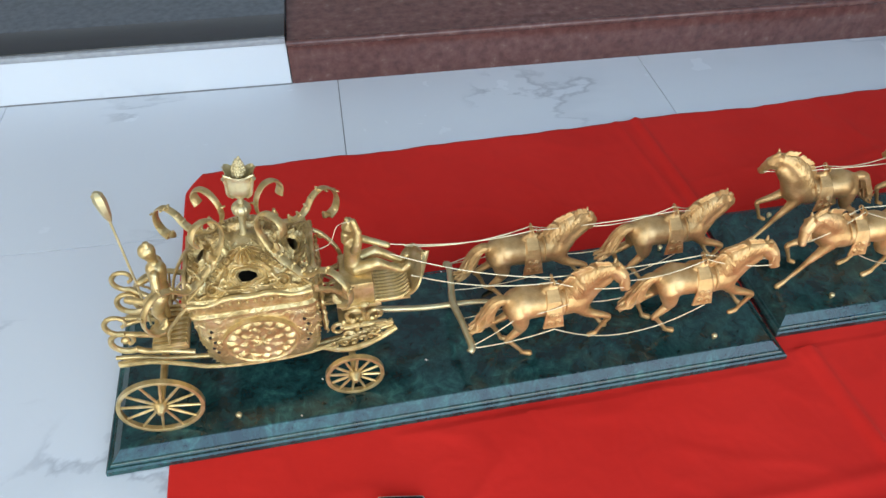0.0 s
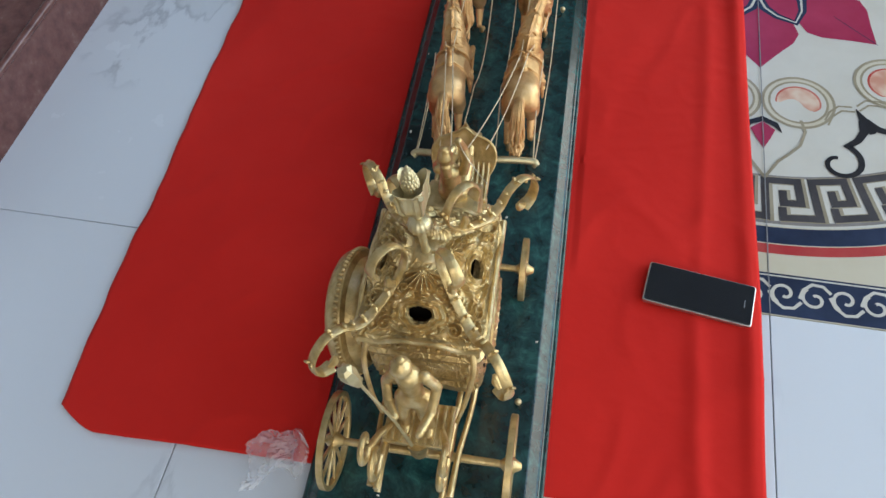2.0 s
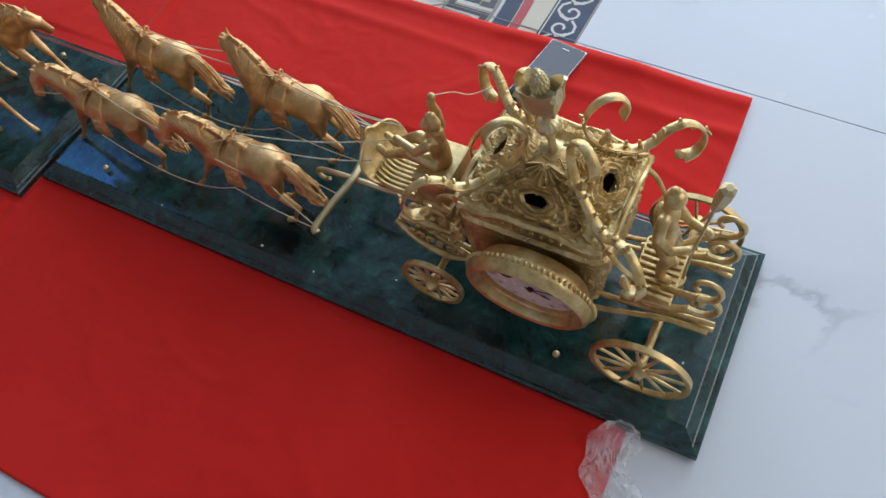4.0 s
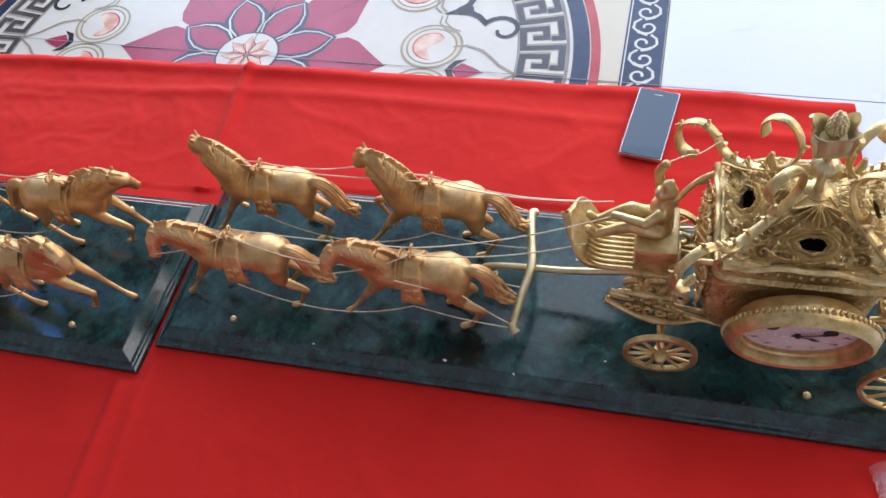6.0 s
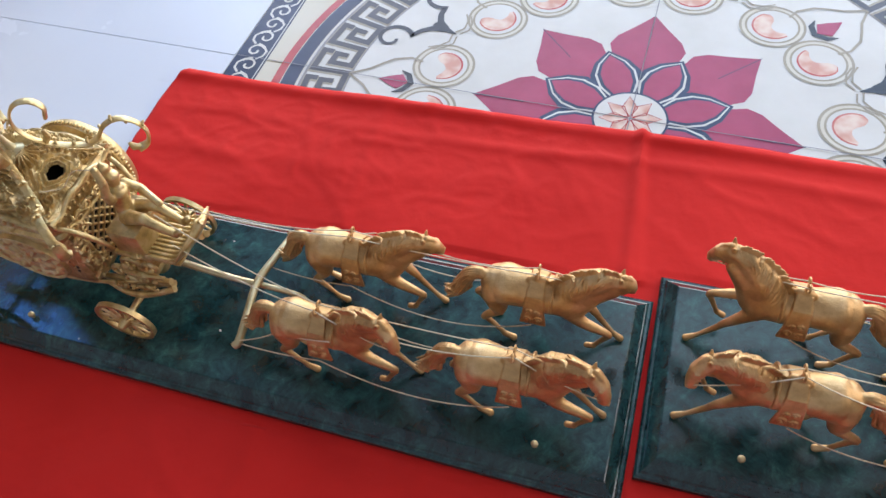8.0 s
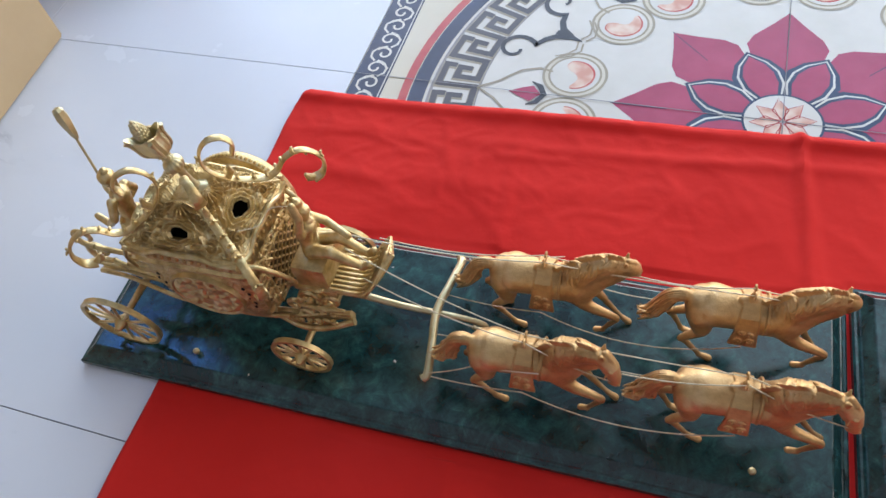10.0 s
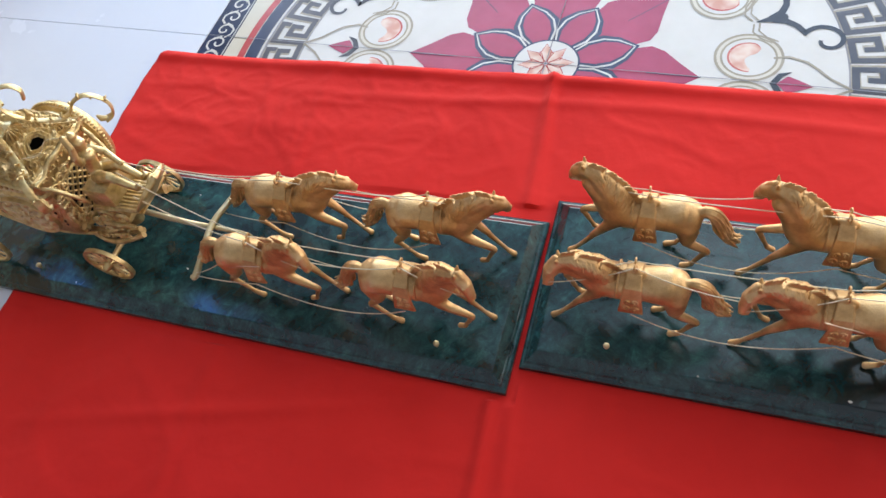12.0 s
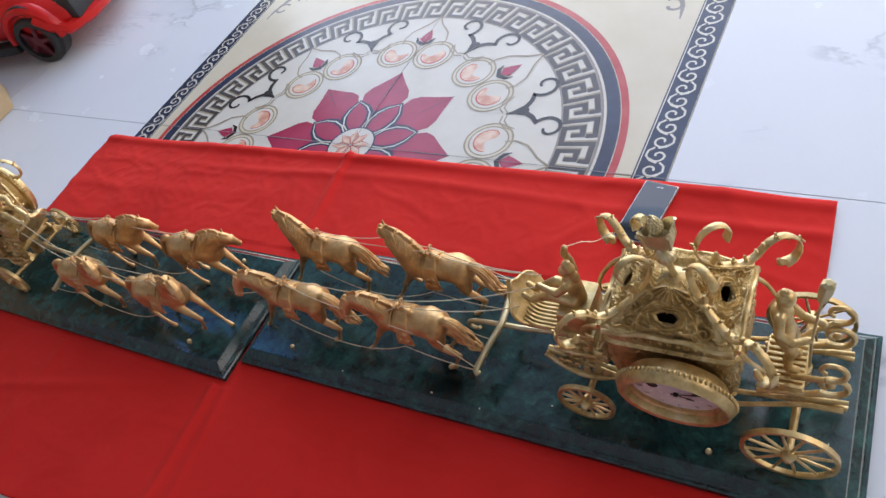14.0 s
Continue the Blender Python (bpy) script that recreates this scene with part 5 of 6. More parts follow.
def footman_mesh():
    c = Clay()
    for s in (-1, 1):
        c.add([(0.098, 0.013 * s, 0.1415), (0.107, 0.013 * s, 0.144), (0.108, 0.013 * s, 0.165), (0.104, 0.012 * s, 0.180), (0.114, 0.009 * s, 0.204)], [0.005, 0.0055, 0.0062, 0.0075, 0.0115], 0.003)
    c.add([(0.115, 0, 0.206), (0.117, 0, 0.225), (0.119, 0.002, 0.248), (0.118, 0.003, 0.257)], [0.0128, 0.0112, 0.0132, 0.0075])
    c.add([(0.118, 0.004, 0.264), (0.115, 0.005, 0.279), (0.117, 0.005, 0.290)], [0.0060, 0.0112, 0.0050], 0.003)
    c.add([(0.119, 0.016, 0.252), (0.118, 0.026, 0.234), (0.104, 0.024, 0.216), (0.088, 0.014, 0.214)], [0.0064, 0.0056, 0.005, 0.0048], 0.003)
    c.add([(0.119, -0.015, 0.252), (0.118, -0.026, 0.232), (0.098, -0.022, 0.212), (0.074, -0.014, 0.213)], [0.0064, 0.0056, 0.005, 0.0046], 0.003)
    return c.mesh("footman_figurine", GOLD, 0.0010)


def horse_mesh(name, o, neck, girth, head):
    """A galloping horse round its saddle, hooves at z 0; o: the side (of y) to which the head turns."""
    c = Clay()

    def add(points, radii, blend=0.003):
        c.add([(x, y * o, z) for x, y, z in points], radii, blend)

    def leg(points, radii, blend=0.003):
        n = 3 * len(points)
        fine = [np.interp(i / (n - 1) * (len(points) - 1), range(len(points)), [r if r > 0.009 else 0.86 * r for r in radii]) for i in range(n)]
        c.add([(p.x, -p.y, p.z) for p in curve_points(points, n)], fine, blend)

    # barrel, rump and chest, a little flat at the sides
    for s in (-1, 1):
        add([(-0.049, 0.0045 * s, 0.107), (-0.038, 0.0050 * s, 0.108), (-0.013, 0.003 * s, 0.105), (0.016, 0.003 * s, 0.103), (0.040, 0.0035 * s, 0.105)], [0.0198, 0.0222, 0.0206, 0.0216, 0.0208], 0.006)
    add([(-0.036, 0, 0.099), (-0.008, 0, 0.095), (0.016, 0, 0.094), (0.036, 0, 0.096)], [0.0180, 0.0172, 0.0184, 0.0186], 0.005)
    add([(-0.042, 0, 0.115), (-0.058, 0, 0.112)], [0.0150, 0.0115], 0.004)
    neck = [Vector(p) for p in neck]
    add(neck, girth, 0.004)
    add([p + Vector((0.011, 0, -0.013)) for p in neck[:3]], [g * 0.92 for g in girth[:3]], 0.006)
    add([p + Vector((-0.005, 0, 0.003)) for p in neck[1:]], [g * 0.55 for g in girth[1:]], 0.004)
    add(head, [0.0100, 0.0096, 0.0070, 0.0061], 0.002)
    h0, h1, h2, h3 = [Vector(p) for p in head]
    add([h0 + Vector((0.002, 0, -0.009)), h1 + Vector((-0.003, 0, -0.006))], [0.0094, 0.0070], 0.002)
    for s in (-1, 1):
        add([h0 + Vector((-0.001, 0.005 * s, 0.007)), h0 + Vector((0.000, 0.0080 * s, 0.0145))], [0.0034, 0.0012], 0.001)
        add([h1 + Vector((0.000, 0.0085 * s, 0.003)), h1 + Vector((0.002, 0.0085 * s, 0.002))], [0.0020, 0.0020], 0.0008)
        add([h3 + Vector((0.003, 0.004 * s, 0.001)), h3 + Vector((0.004, 0.004 * s, 0.0005))], [0.0022, 0.0020], 0.0008)
    add([h2 + Vector((-0.004, 0, -0.003)), h3 + Vector((-0.004, 0, -0.003))], [0.0048, 0.0040], 0.0015)
    # mane: a standing crest and wavy locks that fall to both sides
    rng = random.Random(11)
    count, spans = 104, len(neck) - 1
    for i in range(count):
        f = i / (count - 1) * (spans - 0.02)
        k = int(f)
        p = neck[k].lerp(neck[k + 1], f - k)
        r = girth[k] + (girth[k + 1] - girth[k]) * (f - k)
        along = (neck[k + 1] - neck[k]).normalized()
        back = Vector((-along.z, 0, along.x)).normalized()
        r += 0.0012 * math.sin(math.pi * (i + 4) / (count + 4))
        crest = p + back * (r + 0.001)
        sweep = -along * rng.uniform(0.002, 0.007)
        add([crest - back * 0.003, crest + back * rng.uniform(0.004, 0.0065) + sweep * 0.5, crest + back * rng.uniform(0.005, 0.0095) + sweep], [0.0024, 0.0016, 0.0009], 0.0006)
        for s in (1, -1):
            if s < 0 and rng.random() < 0.35:
                continue
            lock, wave, reach = [], rng.uniform(-0.003, 0.003), rng.uniform(55, 95)
            for q in range(5):
                ang = reach * q / 4
                d = back * math.cos(radians(ang)) + Vector((0, s, 0)) * math.sin(radians(ang))
                lock.append(p + d * (r + 0.0010 - 0.0012 * (ang / reach)) - along * (0.0012 * q * q * 0.6) + along * wave * math.sin(q * 1.6))
            w = rng.uniform(0.6, 0.95)
            add(lock, [0.0018 * w, 0.0019 * w, 0.0019 * w, 0.0016 * w, 0.0008], 0.0005)
    add([h0 + Vector((0.002, 0, 0.010)), h0 + Vector((0.008, 0.003, 0.004)), h1 + Vector((0.005, 0.002, 0.005))], [0.0034, 0.0030, 0.0012], 0.001)
    # tail: a bundle of long wavy strands that arches away and frays at its end
    add([(-0.058, 0, 0.117), (-0.072, 0, 0.121), (-0.082, 0, 0.116), (-0.090, 0, 0.102), (-0.097, 0, 0.086)], [0.0062, 0.0062, 0.0066, 0.0068, 0.0050], 0.002)
    for i in range(26):
        a, w = 2 * math.pi * i / 13 + 0.2 * (i > 12), (0.95 if i < 13 else 0.55) * rng.uniform(0.85, 1.1)
        u, v = math.cos(a) * w, math.sin(a) * w
        tip, curl = rng.uniform(-0.012, 0.012), rng.uniform(-0.004, 0.004)
        run = [(-0.060, u * 0.004, 0.115 + v * 0.004), (-0.073, u * 0.006, 0.120 + v * 0.005), (-0.084 - v * 0.005, u * 0.0075, 0.113 + v * 0.005), (-0.092 - v * 0.008, u * 0.0095, 0.097 + v * 0.002), (-0.098 - v * 0.009 + curl, u * 0.0100 + curl, 0.081), (-0.106 - v * 0.008 - curl, u * 0.0085 - curl, 0.068 + tip * 0.5), (-0.119 - v * 0.004, u * 0.007 + tip * 0.3, 0.060 + tip)]
        radii_run = [0.0026, 0.0026, 0.0025, 0.0024, 0.0022, 0.0019, 0.0007]
        n = 15
        add([tuple(p) for p in curve_points(run, n)], [np.interp(q / (n - 1) * 6, range(7), radii_run) for q in range(n)], 0.0006)
    # hind legs
    leg([(-0.050, 0.012, 0.100), (-0.046, 0.015, 0.082), (-0.046, 0.016, 0.067), (-0.064, 0.017, 0.046), (-0.060, 0.017, 0.041), (-0.043, 0.017, 0.018), (-0.039, 0.017, 0.011)], [0.0165, 0.0130, 0.0084, 0.0052, 0.0046, 0.0033, 0.0042], 0.003)
    leg([(-0.038, 0.017, 0.010), (-0.026, 0.017, 0.0046)], [0.0042, 0.0054], 0.001)
    leg([(-0.051, -0.012, 0.100), (-0.053, -0.015, 0.082), (-0.055, -0.016, 0.067), (-0.080, -0.016, 0.050), (-0.078, -0.016, 0.044), (-0.067, -0.016, 0.020), (-0.064, -0.016, 0.012)], [0.0165, 0.0126, 0.0082, 0.0052, 0.0046, 0.0033, 0.0042], 0.003)
    leg([(-0.063, -0.016, 0.011), (-0.052, -0.016, 0.0046)], [0.0042, 0.0054], 0.001)
    # fore legs: outer one folded, inner one reaching the ground
    leg([(0.042, 0.013, 0.098), (0.058, 0.016, 0.082), (0.088, 0.018, 0.070), (0.093, 0.018, 0.065), (0.091, 0.018, 0.060), (0.080, 0.017, 0.036), (0.078, 0.017, 0.031)], [0.0120, 0.0088, 0.0054, 0.0052, 0.0044, 0.0032, 0.0040], 0.003)
    leg([(0.077, 0.017, 0.030), (0.069, 0.016, 0.026)], [0.0042, 0.0046], 0.001)
    leg([(0.042, -0.013, 0.098), (0.055, -0.015, 0.080), (0.073, -0.015, 0.055), (0.077, -0.015, 0.047), (0.095, -0.015, 0.020), (0.100, -0.015, 0.013)], [0.0120, 0.0088, 0.0052, 0.0046, 0.0033, 0.0042], 0.003)
    leg([(0.101, -0.015, 0.012), (0.108, -0.015, 0.0046)], [0.0042, 0.0054], 0.001)
    # saddle cloth that widens downwards, with rows of studs and a tasselled hem
    for s in (-1, 1):
        for i in range(9):
            g = (i - 4) / 4
            pts = []
            for y, z, w in ((0.006, 0.1300, 0.0080), (0.0195, 0.1200, 0.0095), (0.0255, 0.105, 0.0112), (0.0272, 0.092, 0.0126), (0.0292, 0.077 + 0.002 * (i % 2), 0.0146)):
                pts.append((0.001 + g * w, y * s, z))
            add(pts, [0.0017] * 5, 0.0016)
        for x, y, z, r, turn in ((-0.004, 0.0276, 0.100, 0.0042, 1), (0.006, 0.0276, 0.100, 0.0042, -1), (-0.005, 0.0294, 0.087, 0.0048, -1), (0.007, 0.0294, 0.087, 0.0048, 1)):
            curl = [(x + r * (1 - 0.5 * q / 9) * math.cos(0.8 * q * turn), (y + 0.0002 * q) * s, z + r * (1 - 0.5 * q / 9) * math.sin(0.8 * q * turn)) for q in range(10)]
            add(curl, [0.0014] * 10, 0.0006)
        add([(-0.0135, 0.0298 * s, 0.077), (0.0155, 0.0298 * s, 0.077)], [0.0014, 0.0014], 0.0008)
    band = [(0.0205, 0.0252 * math.cos(q * math.pi / 10), 0.1065 + 0.0228 * math.sin(q * math.pi / 10)) for q in range(21)]
    add(band, [0.0019] * 21, 0.0005)
    add([(-0.008, 0, 0.128), (0.000, 0, 0.133), (0.008, 0, 0.132)], [0.0050, 0.0048, 0.0044], 0.003)
    add([(0.000, 0, 0.134), (0.000, 0, 0.143)], [0.0036, 0.0026], 0.002)
    for s in (-1, 1):
        ring = [(0.001, 0.0052 * s + 0.0044 * math.cos(q * math.pi / 4), 0.1475 + 0.0044 * math.sin(q * math.pi / 4)) for q in range(9)]
        add(ring, [0.0014] * 9, 0.0006)
    # head stall
    add([h1 + Vector((-0.004, -0.011, -0.006)), h1 + Vector((0.003, 0, 0.0105)), h1 + Vector((-0.004, 0.011, -0.006))], [0.0012] * 3, 0.0008)

    def hair(x, y, z):
        # fine strands along mane and tail
        tail = np.clip((-0.076 - x) / 0.006, 0, 1)
        return 0.0004 * tail * np.sin(y * 2600 + 40 * z + 30 * x)

    return c.mesh(name, GOLD_SATIN, 0.0008, hair)


DRIVER, FOOTMAN = driver_mesh(), footman_mesh()
HIGH_NECK = ((0.038, 0, 0.117), (0.051, 0.003, 0.142), (0.068, 0.008, 0.160), (0.086, 0.013, 0.167))
HIGH_HEAD = ((0.089, 0.014, 0.167), (0.098, 0.018, 0.157), (0.104, 0.022, 0.145), (0.105, 0.024, 0.137))
LOW_NECK = ((0.038, 0, 0.113), (0.055, 0.003, 0.135), (0.076, 0.006, 0.147), (0.093, 0.009, 0.147))
LOW_HEAD = ((0.096, 0.010, 0.145), (0.104, 0.015, 0.135), (0.108, 0.020, 0.123), (0.108, 0.023, 0.115))
HIGH_GIRTH, LOW_GIRTH = (0.0206, 0.0172, 0.0126, 0.0086), (0.0200, 0.0162, 0.0124, 0.0084)
HORSE = horse_mesh("gilt_horse", 1, LOW_NECK, LOW_GIRTH, LOW_HEAD)
HORSE_R = horse_mesh("gilt_horse", -1, HIGH_NECK, HIGH_GIRTH, HIGH_HEAD)
HORSE_SPOTS = ((0.656, 1), (0.894, 1), (0.655, -1), (0.891, -1))


def staff_mesh():
    bm = tube(bmesh.new(), [(0.084, 0.003, 0.139), (0.084, 0.013, 0.212), (0.078, 0.030, 0.320)], [0.0019, 0.0018, 0.0016], 8)
    m = Matrix.Translation((0.078, 0.031, 0.320)) @ Matrix.Scale(1.2, 4) @ Euler((radians(-9), radians(-4), radians(20))).to_matrix().to_4x4()
    lathe(bm, [(0.002, -0.004), (0.0042, 0.002), (0.0058, 0.012), (0.0070, 0.024), (0.0062, 0.027), (0.0062, 0.031), (0.003, 0.034)], 6, m)
    return bm


def sag(a, b, drop, n=14):
    a, b = Vector(a), Vector(b)
    return [a.lerp(b, i / (n - 1)) - Vector((0, 0, drop * 4 * (i / (n - 1)) * (1 - i / (n - 1)))) for i in range(n)]


def strings(m):
    """Reins and traces, each a thin gilt wire."""
    for s in (-1, 1):
        y = 0.055 * s - 0.004
        runs = []
        w, l = HORSE_SPOTS[0][0], HORSE_SPOTS[1][0]
        ring = TOP + 0.148
        bx, by, bz = (0.106, 0.021, TOP + 0.120) if s > 0 else (0.103, 0.022, TOP + 0.141)
        runs.append(("rein", sag((0.430, 0.010 * s, 0.228), (w, y - 0.005 * s, ring), 0.012) + sag((w, y - 0.005 * s, ring), (l, y - 0.005 * s, ring), 0.004)[1:] + sag((l, y - 0.005 * s, ring), (l + bx, y + (by - 0.006) * s, bz), 0.002)[1:]))
        runs.append(("rein", sag((0.455, 0.030 * s, 0.200), (w, y + 0.005 * s, ring), 0.014) + sag((w, y + 0.005 * s, ring), (w + bx, y + (by + 0.006) * s, bz), 0.008)[1:]))
        runs.append(("rein", sag((w + bx, y + (by - 0.006) * s, bz), (l, y + 0.005 * s, ring), 0.010) + sag((l, y + 0.005 * s, ring), (l + bx, y + (by + 0.006) * s, bz), 0.008)[1:]))
        for side, name in ((1, "trace"), (-1, "trace")):
            yy = y + 0.0345 * s * side
            start = (0.530, 0.088 * s if side > 0 else 0.030 * s, 0.087)
            runs.append((name, sag(start, (w, yy, TOP + 0.078), 0.006) + sag((w, yy, TOP + 0.078), (l, yy, TOP + 0.080), 0.040)[1:]))
        runs.append(("trace", sag((0.530, 0.086 * s, 0.088), (w - 0.06, y + 0.024 * s, TOP + 0.10), 0.004) + sag((w - 0.06, y + 0.024 * s, TOP + 0.10), (w + 0.02, y + 0.026 * s, TOP + 0.120), 0.002)[1:]))
        for name, pts in runs:
            ob = part("harness_" + name, tube(bmesh.new(), pts, 0.00085, 6), WIRE, None, "", m)
            tagged(ob, "thin gilt wire " + name + " of a horse harness", "wire", "harness wires")
    ob = part("whip_cord", tube(bmesh.new(), [(0.383, -0.010, 0.299), (0.362, -0.02, 0.302), (0.350, -0.035, 0.288), (0.330, -0.05, 0.292)], 0.0006, 5, 24), WIRE, None, "", m)
    tagged(ob, "thin broken gilt whip cord held by a figurine", "wire")


for model in (MODEL_A, MODEL_B):
    plinth(model)
first = coach(MODEL_A)
second = copy_thing(first, MODEL_B)
for ob in second.children:
    if ob.name.startswith("finial"):
        ob.matrix_basis = leaning(FIN_B)
for model in (MODEL_A, MODEL_B):
    tagged(part("driver_figurine", DRIVER, GOLD, None, "", model), "gilt seated driver figurine with a raised arm on the coach", "figurine", "figurines")
    tagged(part("footman_figurine", FOOTMAN, GOLD, None, "", model), "gilt standing footman figurine behind the coach", "figurine", "figurines")
    tagged(part("lamp_staff", staff_mesh(), GOLD_PALE, None, "", model), "gilt staff with a lantern head held by a figurine", "staff")
    for k, (x, s) in enumerate(HORSE_SPOTS):
        ob = part("gilt_horse", HORSE if s > 0 else HORSE_R, GOLD_SATIN, None, "", model @ pose(x, 0.055 * s - 0.004, TOP, 0, 0, 0))
        tagged(ob, "gilt galloping horse figurine with lowered head on green marble plinth" if s > 0 else "gilt galloping horse figurine with raised arched neck on green marble plinth", "horse figurine", "gilt horses")
    strings(model)


# ---- phone on the cloth ----
def phone():
    top = root("phone", pose(0.384, -0.333, 0.0125, 0.5, 0, -9.8) @ Matrix.Diagonal((1.0, 1.035, 1.0, 1)), "black smartphone lying face up on red cloth", "phone")
    b = bmesh.new()
    outline = []
    for cx, cy, a0 in ((0.0285, 0.0665, 0), (-0.0285, 0.0665, 90), (-0.0285, -0.0665, 180), (0.0285, -0.0665, 270)):
        outline += arc2((cx, cy), 0.0035, a0, a0 + 90, 7)
    rings = [[b.verts.new((x * f, y * f, z)) for x, y in outline] for z, f in ((-0.0036, 0.98), (-0.0028, 1.0), (0.0028, 1.0), (0.0034, 0.985))]
    for p, q in zip(rings, rings[1:]):
        for j in range(len(outline)):
            k = (j + 1) % len(outline)
            b.faces.new((p[j], p[k], q[k], q[j]))
    b.faces.new(list(reversed(rings[0])))
    b.faces.new(rings[-1])
    part("case", finish("case", b, PHONE_RIM, False), PHONE_RIM, top, "thin metal phone rim")
    b = bmesh.new()
    rings = [[b.verts.new((x * f, y * (1 - (1 - f) * 0.5), z)) for x, y in outline] for z, f in ((0.003, 0.955), (0.0040, 0.955), (0.0043, 0.945))]
    for p, q in zip(rings, rings[1:]):
        for j in range(len(outline)):
            k = (j + 1) % len(outline)
            b.faces.new((p[j], p[k], q[k], q[j]))
    b.faces.new(rings[-1])
    part("screen", finish("screen", b, PHONE_GLASS, False), PHONE_GLASS, top, "dark glass screen")
    part("label_bar", boxed(-0.006, 0.006, -0.0585, -0.0575, 0.0043, 0.0045), PHONE_RIM, top, "tiny pale mark")


phone()


# ---- clear plastic film crumpled beside the plinth ----
def film_sheet():
    """A limp sheet: a puffed end leans on the plinth, the rest lies over the cloth's corner and the tiles."""
    bm = bmesh.new()
    nu, nv = 56, 30
    rows = []
    for i in range(nu + 1):
        row = []
        for j in range(nv + 1):
            u, v = i / nu, 2 * j / nv - 1
            half = 0.026 + 0.006 * u + 0.005 * math.sin(9 * u + 1) - 0.014 * max(0, 1 - u / 0.12)
            x = half * v * (1 + 0.05 * noise.noise((u * 6, v * 3, 2))) + 0.012 * math.sin(4 * u)
            y = 0.082 * u + 0.006 * noise.noise((u * 4, v * 5, 8)) + 0.008 * v * v
            puff = math.exp(-((u - 0.10) / 0.13) ** 2) * (1 - v * v) ** 0.6
            fold = abs(noise.noise((u * 7, v * 3.2, 3))) + 0.5 * abs(noise.noise((u * 15, v * 7, 6)))
            z = 0.010 + 0.036 * puff + 0.010 * fold * (1 - 0.7 * u) + 0.004 * noise.noise((u * 11, v * 9, 1))
            row.append(bm.verts.new((x, y, max(z, 0.008))))
        rows.append(row)
    for a, b in zip(rows, rows[1:]):
        for j in range(nv):
            bm.faces.new((a[j], b[j], b[j + 1], a[j + 1]))
    ob = part("plastic_film", bm, FILM, None, "", pose(0.088, 0.146, 0.0, 0, 0, 10))
    tagged(ob, "crumpled clear plastic film lying beside the green plinth", "plastic film")


film_sheet()


# ---- tan counter ----
pier = bmesh.new()
outline = [(2.557, -0.521), (2.70, -0.606), (2.74, -0.585), (2.74, 0.75), (2.50, 0.75)]
low, high = [pier.verts.new((x, y, 0.001)) for x, y in outline], [pier.verts.new((x, y, 0.62)) for x, y in outline]
pier.faces.new(list(reversed(low)))
pier.faces.new(high)
for k in range(5):
    pier.faces.new((low[k], low[(k + 1) % 5], high[(k + 1) % 5], high[k]))
bmesh.ops.bevel(pier, geom=pier.edges[:], offset=0.004, segments=2, affect='EDGES')
tagged(part("counter", pier, TAN_WALL), "low tan painted counter with a blunt corner on white tiles", "counter")


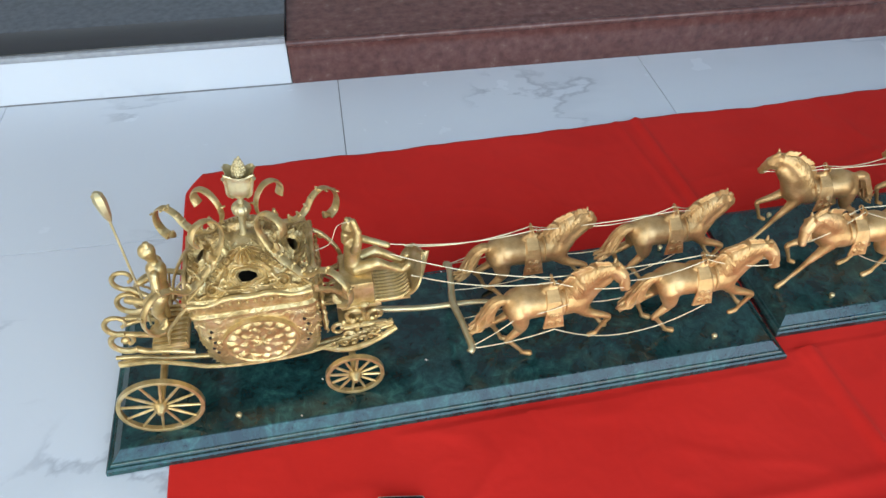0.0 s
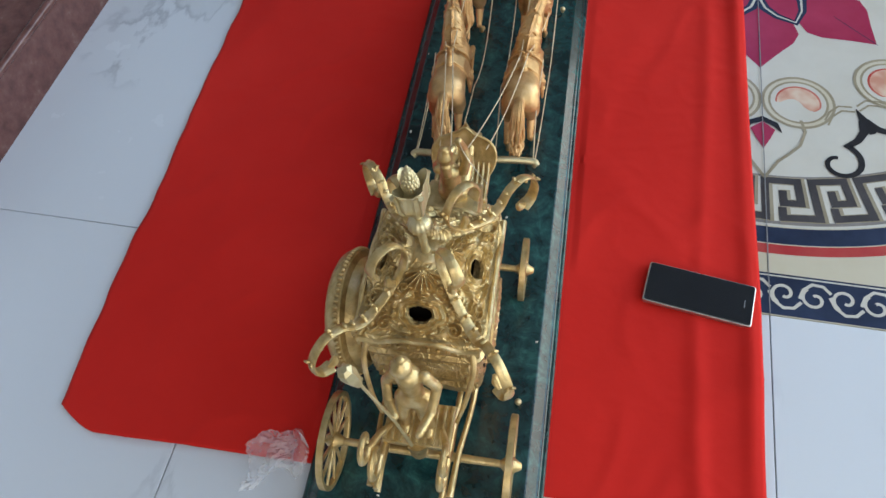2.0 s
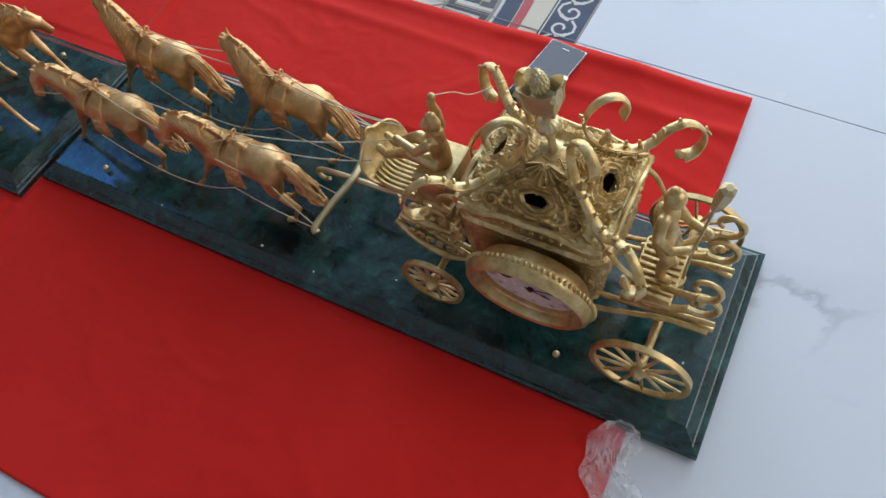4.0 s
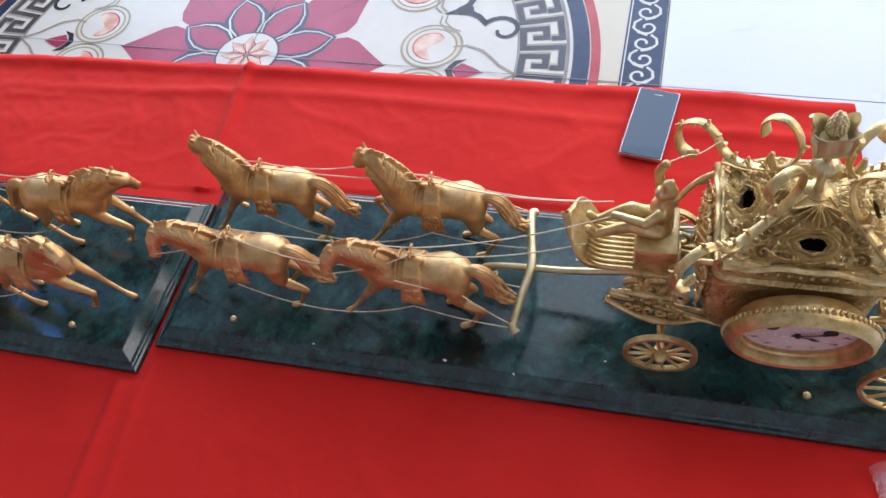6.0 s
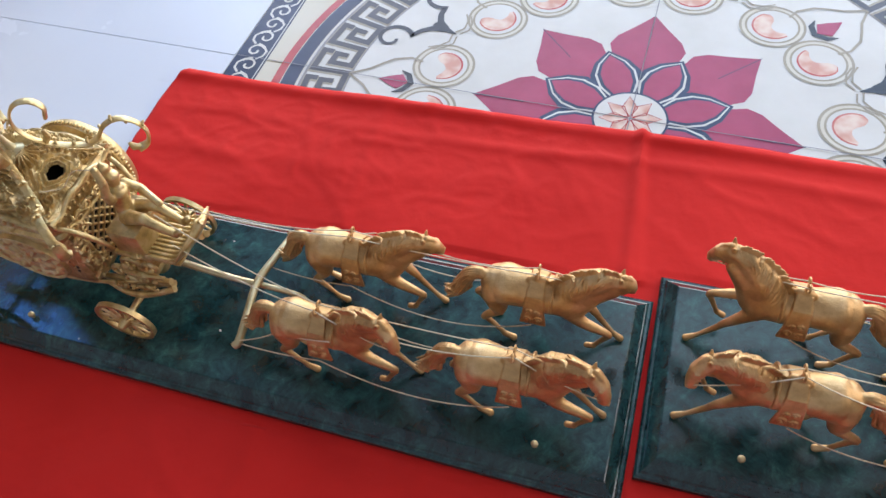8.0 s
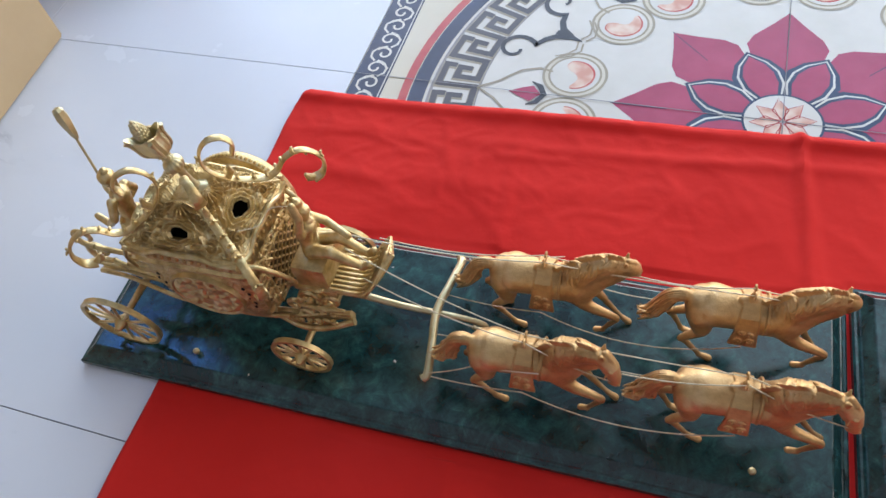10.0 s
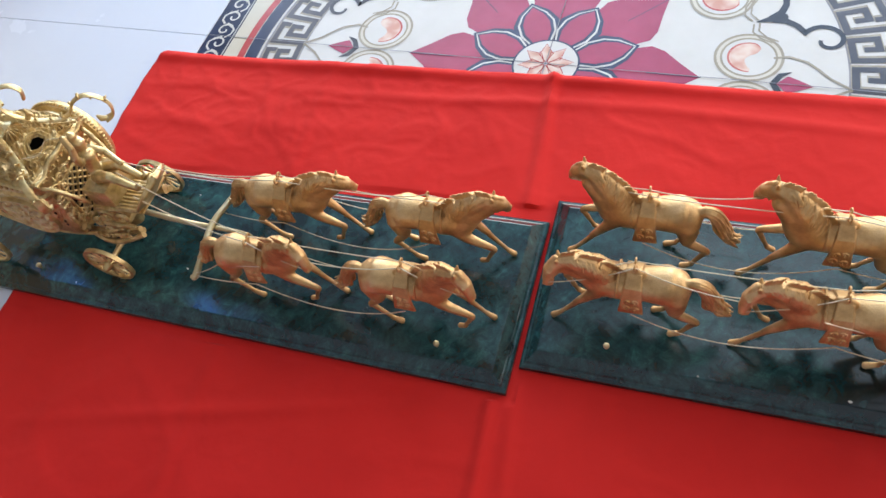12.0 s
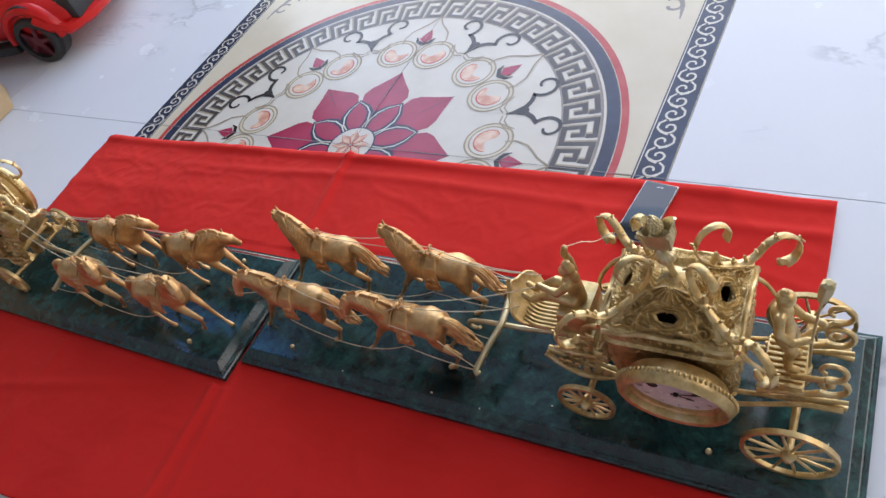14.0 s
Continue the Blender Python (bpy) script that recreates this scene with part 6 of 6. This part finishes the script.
# ---- toy car in the far corner ----
def toy_car():
    top = root("toy_car", pose(2.92, -0.933, 0, 0, 0, 192), "glossy red ride-on toy car with black wheels", "toy car")
    b = bmesh.new()
    sections = [(-0.42, 0.17, 0.10, 0.20), (-0.40, 0.21, 0.075, 0.25), (-0.25, 0.225, 0.07, 0.29), (-0.05, 0.215, 0.07, 0.28), (0.12, 0.215, 0.07, 0.27), (0.30, 0.225, 0.07, 0.24), (0.40, 0.20, 0.075, 0.19), (0.44, 0.15, 0.085, 0.15)]
    rings = []
    for x, w, z0, z1 in sections:
        ring = []
        for i in range(24):
            a = 2 * math.pi * i / 24
            c, s = math.cos(a), math.sin(a)
            ring.append(b.verts.new((x, w * math.copysign(abs(c) ** 0.5, c), (z0 + z1) / 2 + (z1 - z0) / 2 * math.copysign(abs(s) ** 0.5, s))))
        rings.append(ring)
    for p, q in zip(rings, rings[1:]):
        for j in range(24):
            b.faces.new((p[j], p[(j + 1) % 24], q[(j + 1) % 24], q[j]))
    b.faces.new(list(reversed(rings[0])))
    b.faces.new(rings[-1])
    part("body", b, TOY_RED, top)
    for x in (-0.27, 0.28):
        for q in (-1, 1):
            arch = [(x + 0.112 * math.cos(a), 0.205 * q, 0.088 + 0.112 * math.sin(a)) for a in (math.pi * i / 14 for i in range(15))]
            part("fender", tube(bmesh.new(), arch, 0.020, 10, flat=1.5, up=(0, 1, 0)), TOY_RED, top, "rounded red wheel arch")
    for x in (-0.27, 0.28):
        for q in (-1, 1):
            well = lathe(bmesh.new(), [(0.108, -0.020), (0.108, 0.014), (0.094, 0.016), (0.092, -0.020)], 36, closed=True)
            part("wheel_well", well, TOY_BLACK, top, "black wheel well lining", pose(x, 0.210 * q, 0.110, 90, 0, 0))
    part("cockpit", boxed(-0.22, 0.10, -0.13, 0.13, 0.24, 0.30, 0.02), TOY_BLACK, top, "black open seat well")
    for q in (-1, 1):
        part("side_sill", boxed(-0.16, 0.17, 0.205 * q - 0.03, 0.205 * q + 0.03, 0.05, 0.085, 0.012), TOY_BLACK, top, "black side step")
    part("bumper", tube(bmesh.new(), [(0.33, -0.228, 0.165), (0.37, -0.226, 0.130), (0.415, -0.205, 0.100), (0.455, -0.12, 0.095), (0.465, 0, 0.095), (0.455, 0.12, 0.095), (0.415, 0.205, 0.100), (0.37, 0.226, 0.130), (0.33, 0.228, 0.165)], 0.020, 6), TOY_RED, top, "rounded red bumper")
    part("bonnet", boxed(0.14, 0.40, -0.10, 0.10, 0.215, 0.262, 0.02, pose(0, 0, 0.02, 0, 6, 0)), TOY_BLACK, top, "black bonnet panel")
    part("grille", boxed(0.36, 0.456, -0.17, 0.17, 0.105, 0.190, 0.014), TOY_BLACK, top, "black front grille")
    part("windscreen", boxed(0.10, 0.125, -0.15, 0.15, 0.26, 0.36, 0.01, pose(0, 0, 0, 0, 0, 0)), TOY_BLACK, top, "dark windscreen frame")
    for x in (-0.27, 0.28):
        for s in (-1, 1):
            w = part("tyre", lathe(bmesh.new(), [(0.062, -0.04), (0.080, -0.04), (0.088, -0.028), (0.088, 0.028), (0.080, 0.04), (0.062, 0.04)], 32, closed=True), TOY_BLACK, top, "black ribbed plastic tyre", pose(x, 0.20 * s, 0.088, 90, 0, 0))
            b = lathe(bmesh.new(), [(0.064, -0.026), (0.064, 0.026), (0.060, 0.020), (0.024, 0.016), (0.020, 0.034), (0.006, 0.036)], 24)
            part("hubcap", b, TOY_PINK, w, "dark red hubcap")
            for i in range(5):
                box_bm = boxed(0.012, 0.062, -0.008, 0.008, 0.018, 0.034, 0.003)
                part("hub_spoke", box_bm, TOY_PINK, w, "", pose(0, 0, 0, 0, 0, 72 * i) @ (pose(0, 0, 0) if s < 0 else pose(0, 0, 0, 180, 0, 0)))
    for s in (-1, 1):
        b = bmesh.new()
        ball(b, (0.40, 0.135 * s, 0.175), 0.03, 0.035, 0.022)
        part("headlight", b, CHROME, top, "chrome headlight")


toy_car()

# ---- floor tiles ----
tile_bm = boxed(0.0008, T - 0.0008, 0.0008, T - 0.0008, -0.0055, 0.0, 0.0006)
TILE_ME = finish("tile", tile_bm, TILE, False)
CREAM_ME = TILE_ME.copy()
CREAM_ME.materials.clear()
CREAM_ME.materials.append(CREAM)
for i in range(-5, 6):
    for j in range(-6, 5):
        c = GRID @ Vector(((i + 0.5) * T, (j + 0.5) * T, 0))
        if X0 - 0.3 < c.x < X1 + 0.3 and Y0 - 0.3 < c.y < 1.6:
            part("tile", CREAM_ME if i in (-1, 0) and j in (-1, 0) else TILE_ME, TILE, floor, "", GRID @ pose(i * T, j * T, 0))
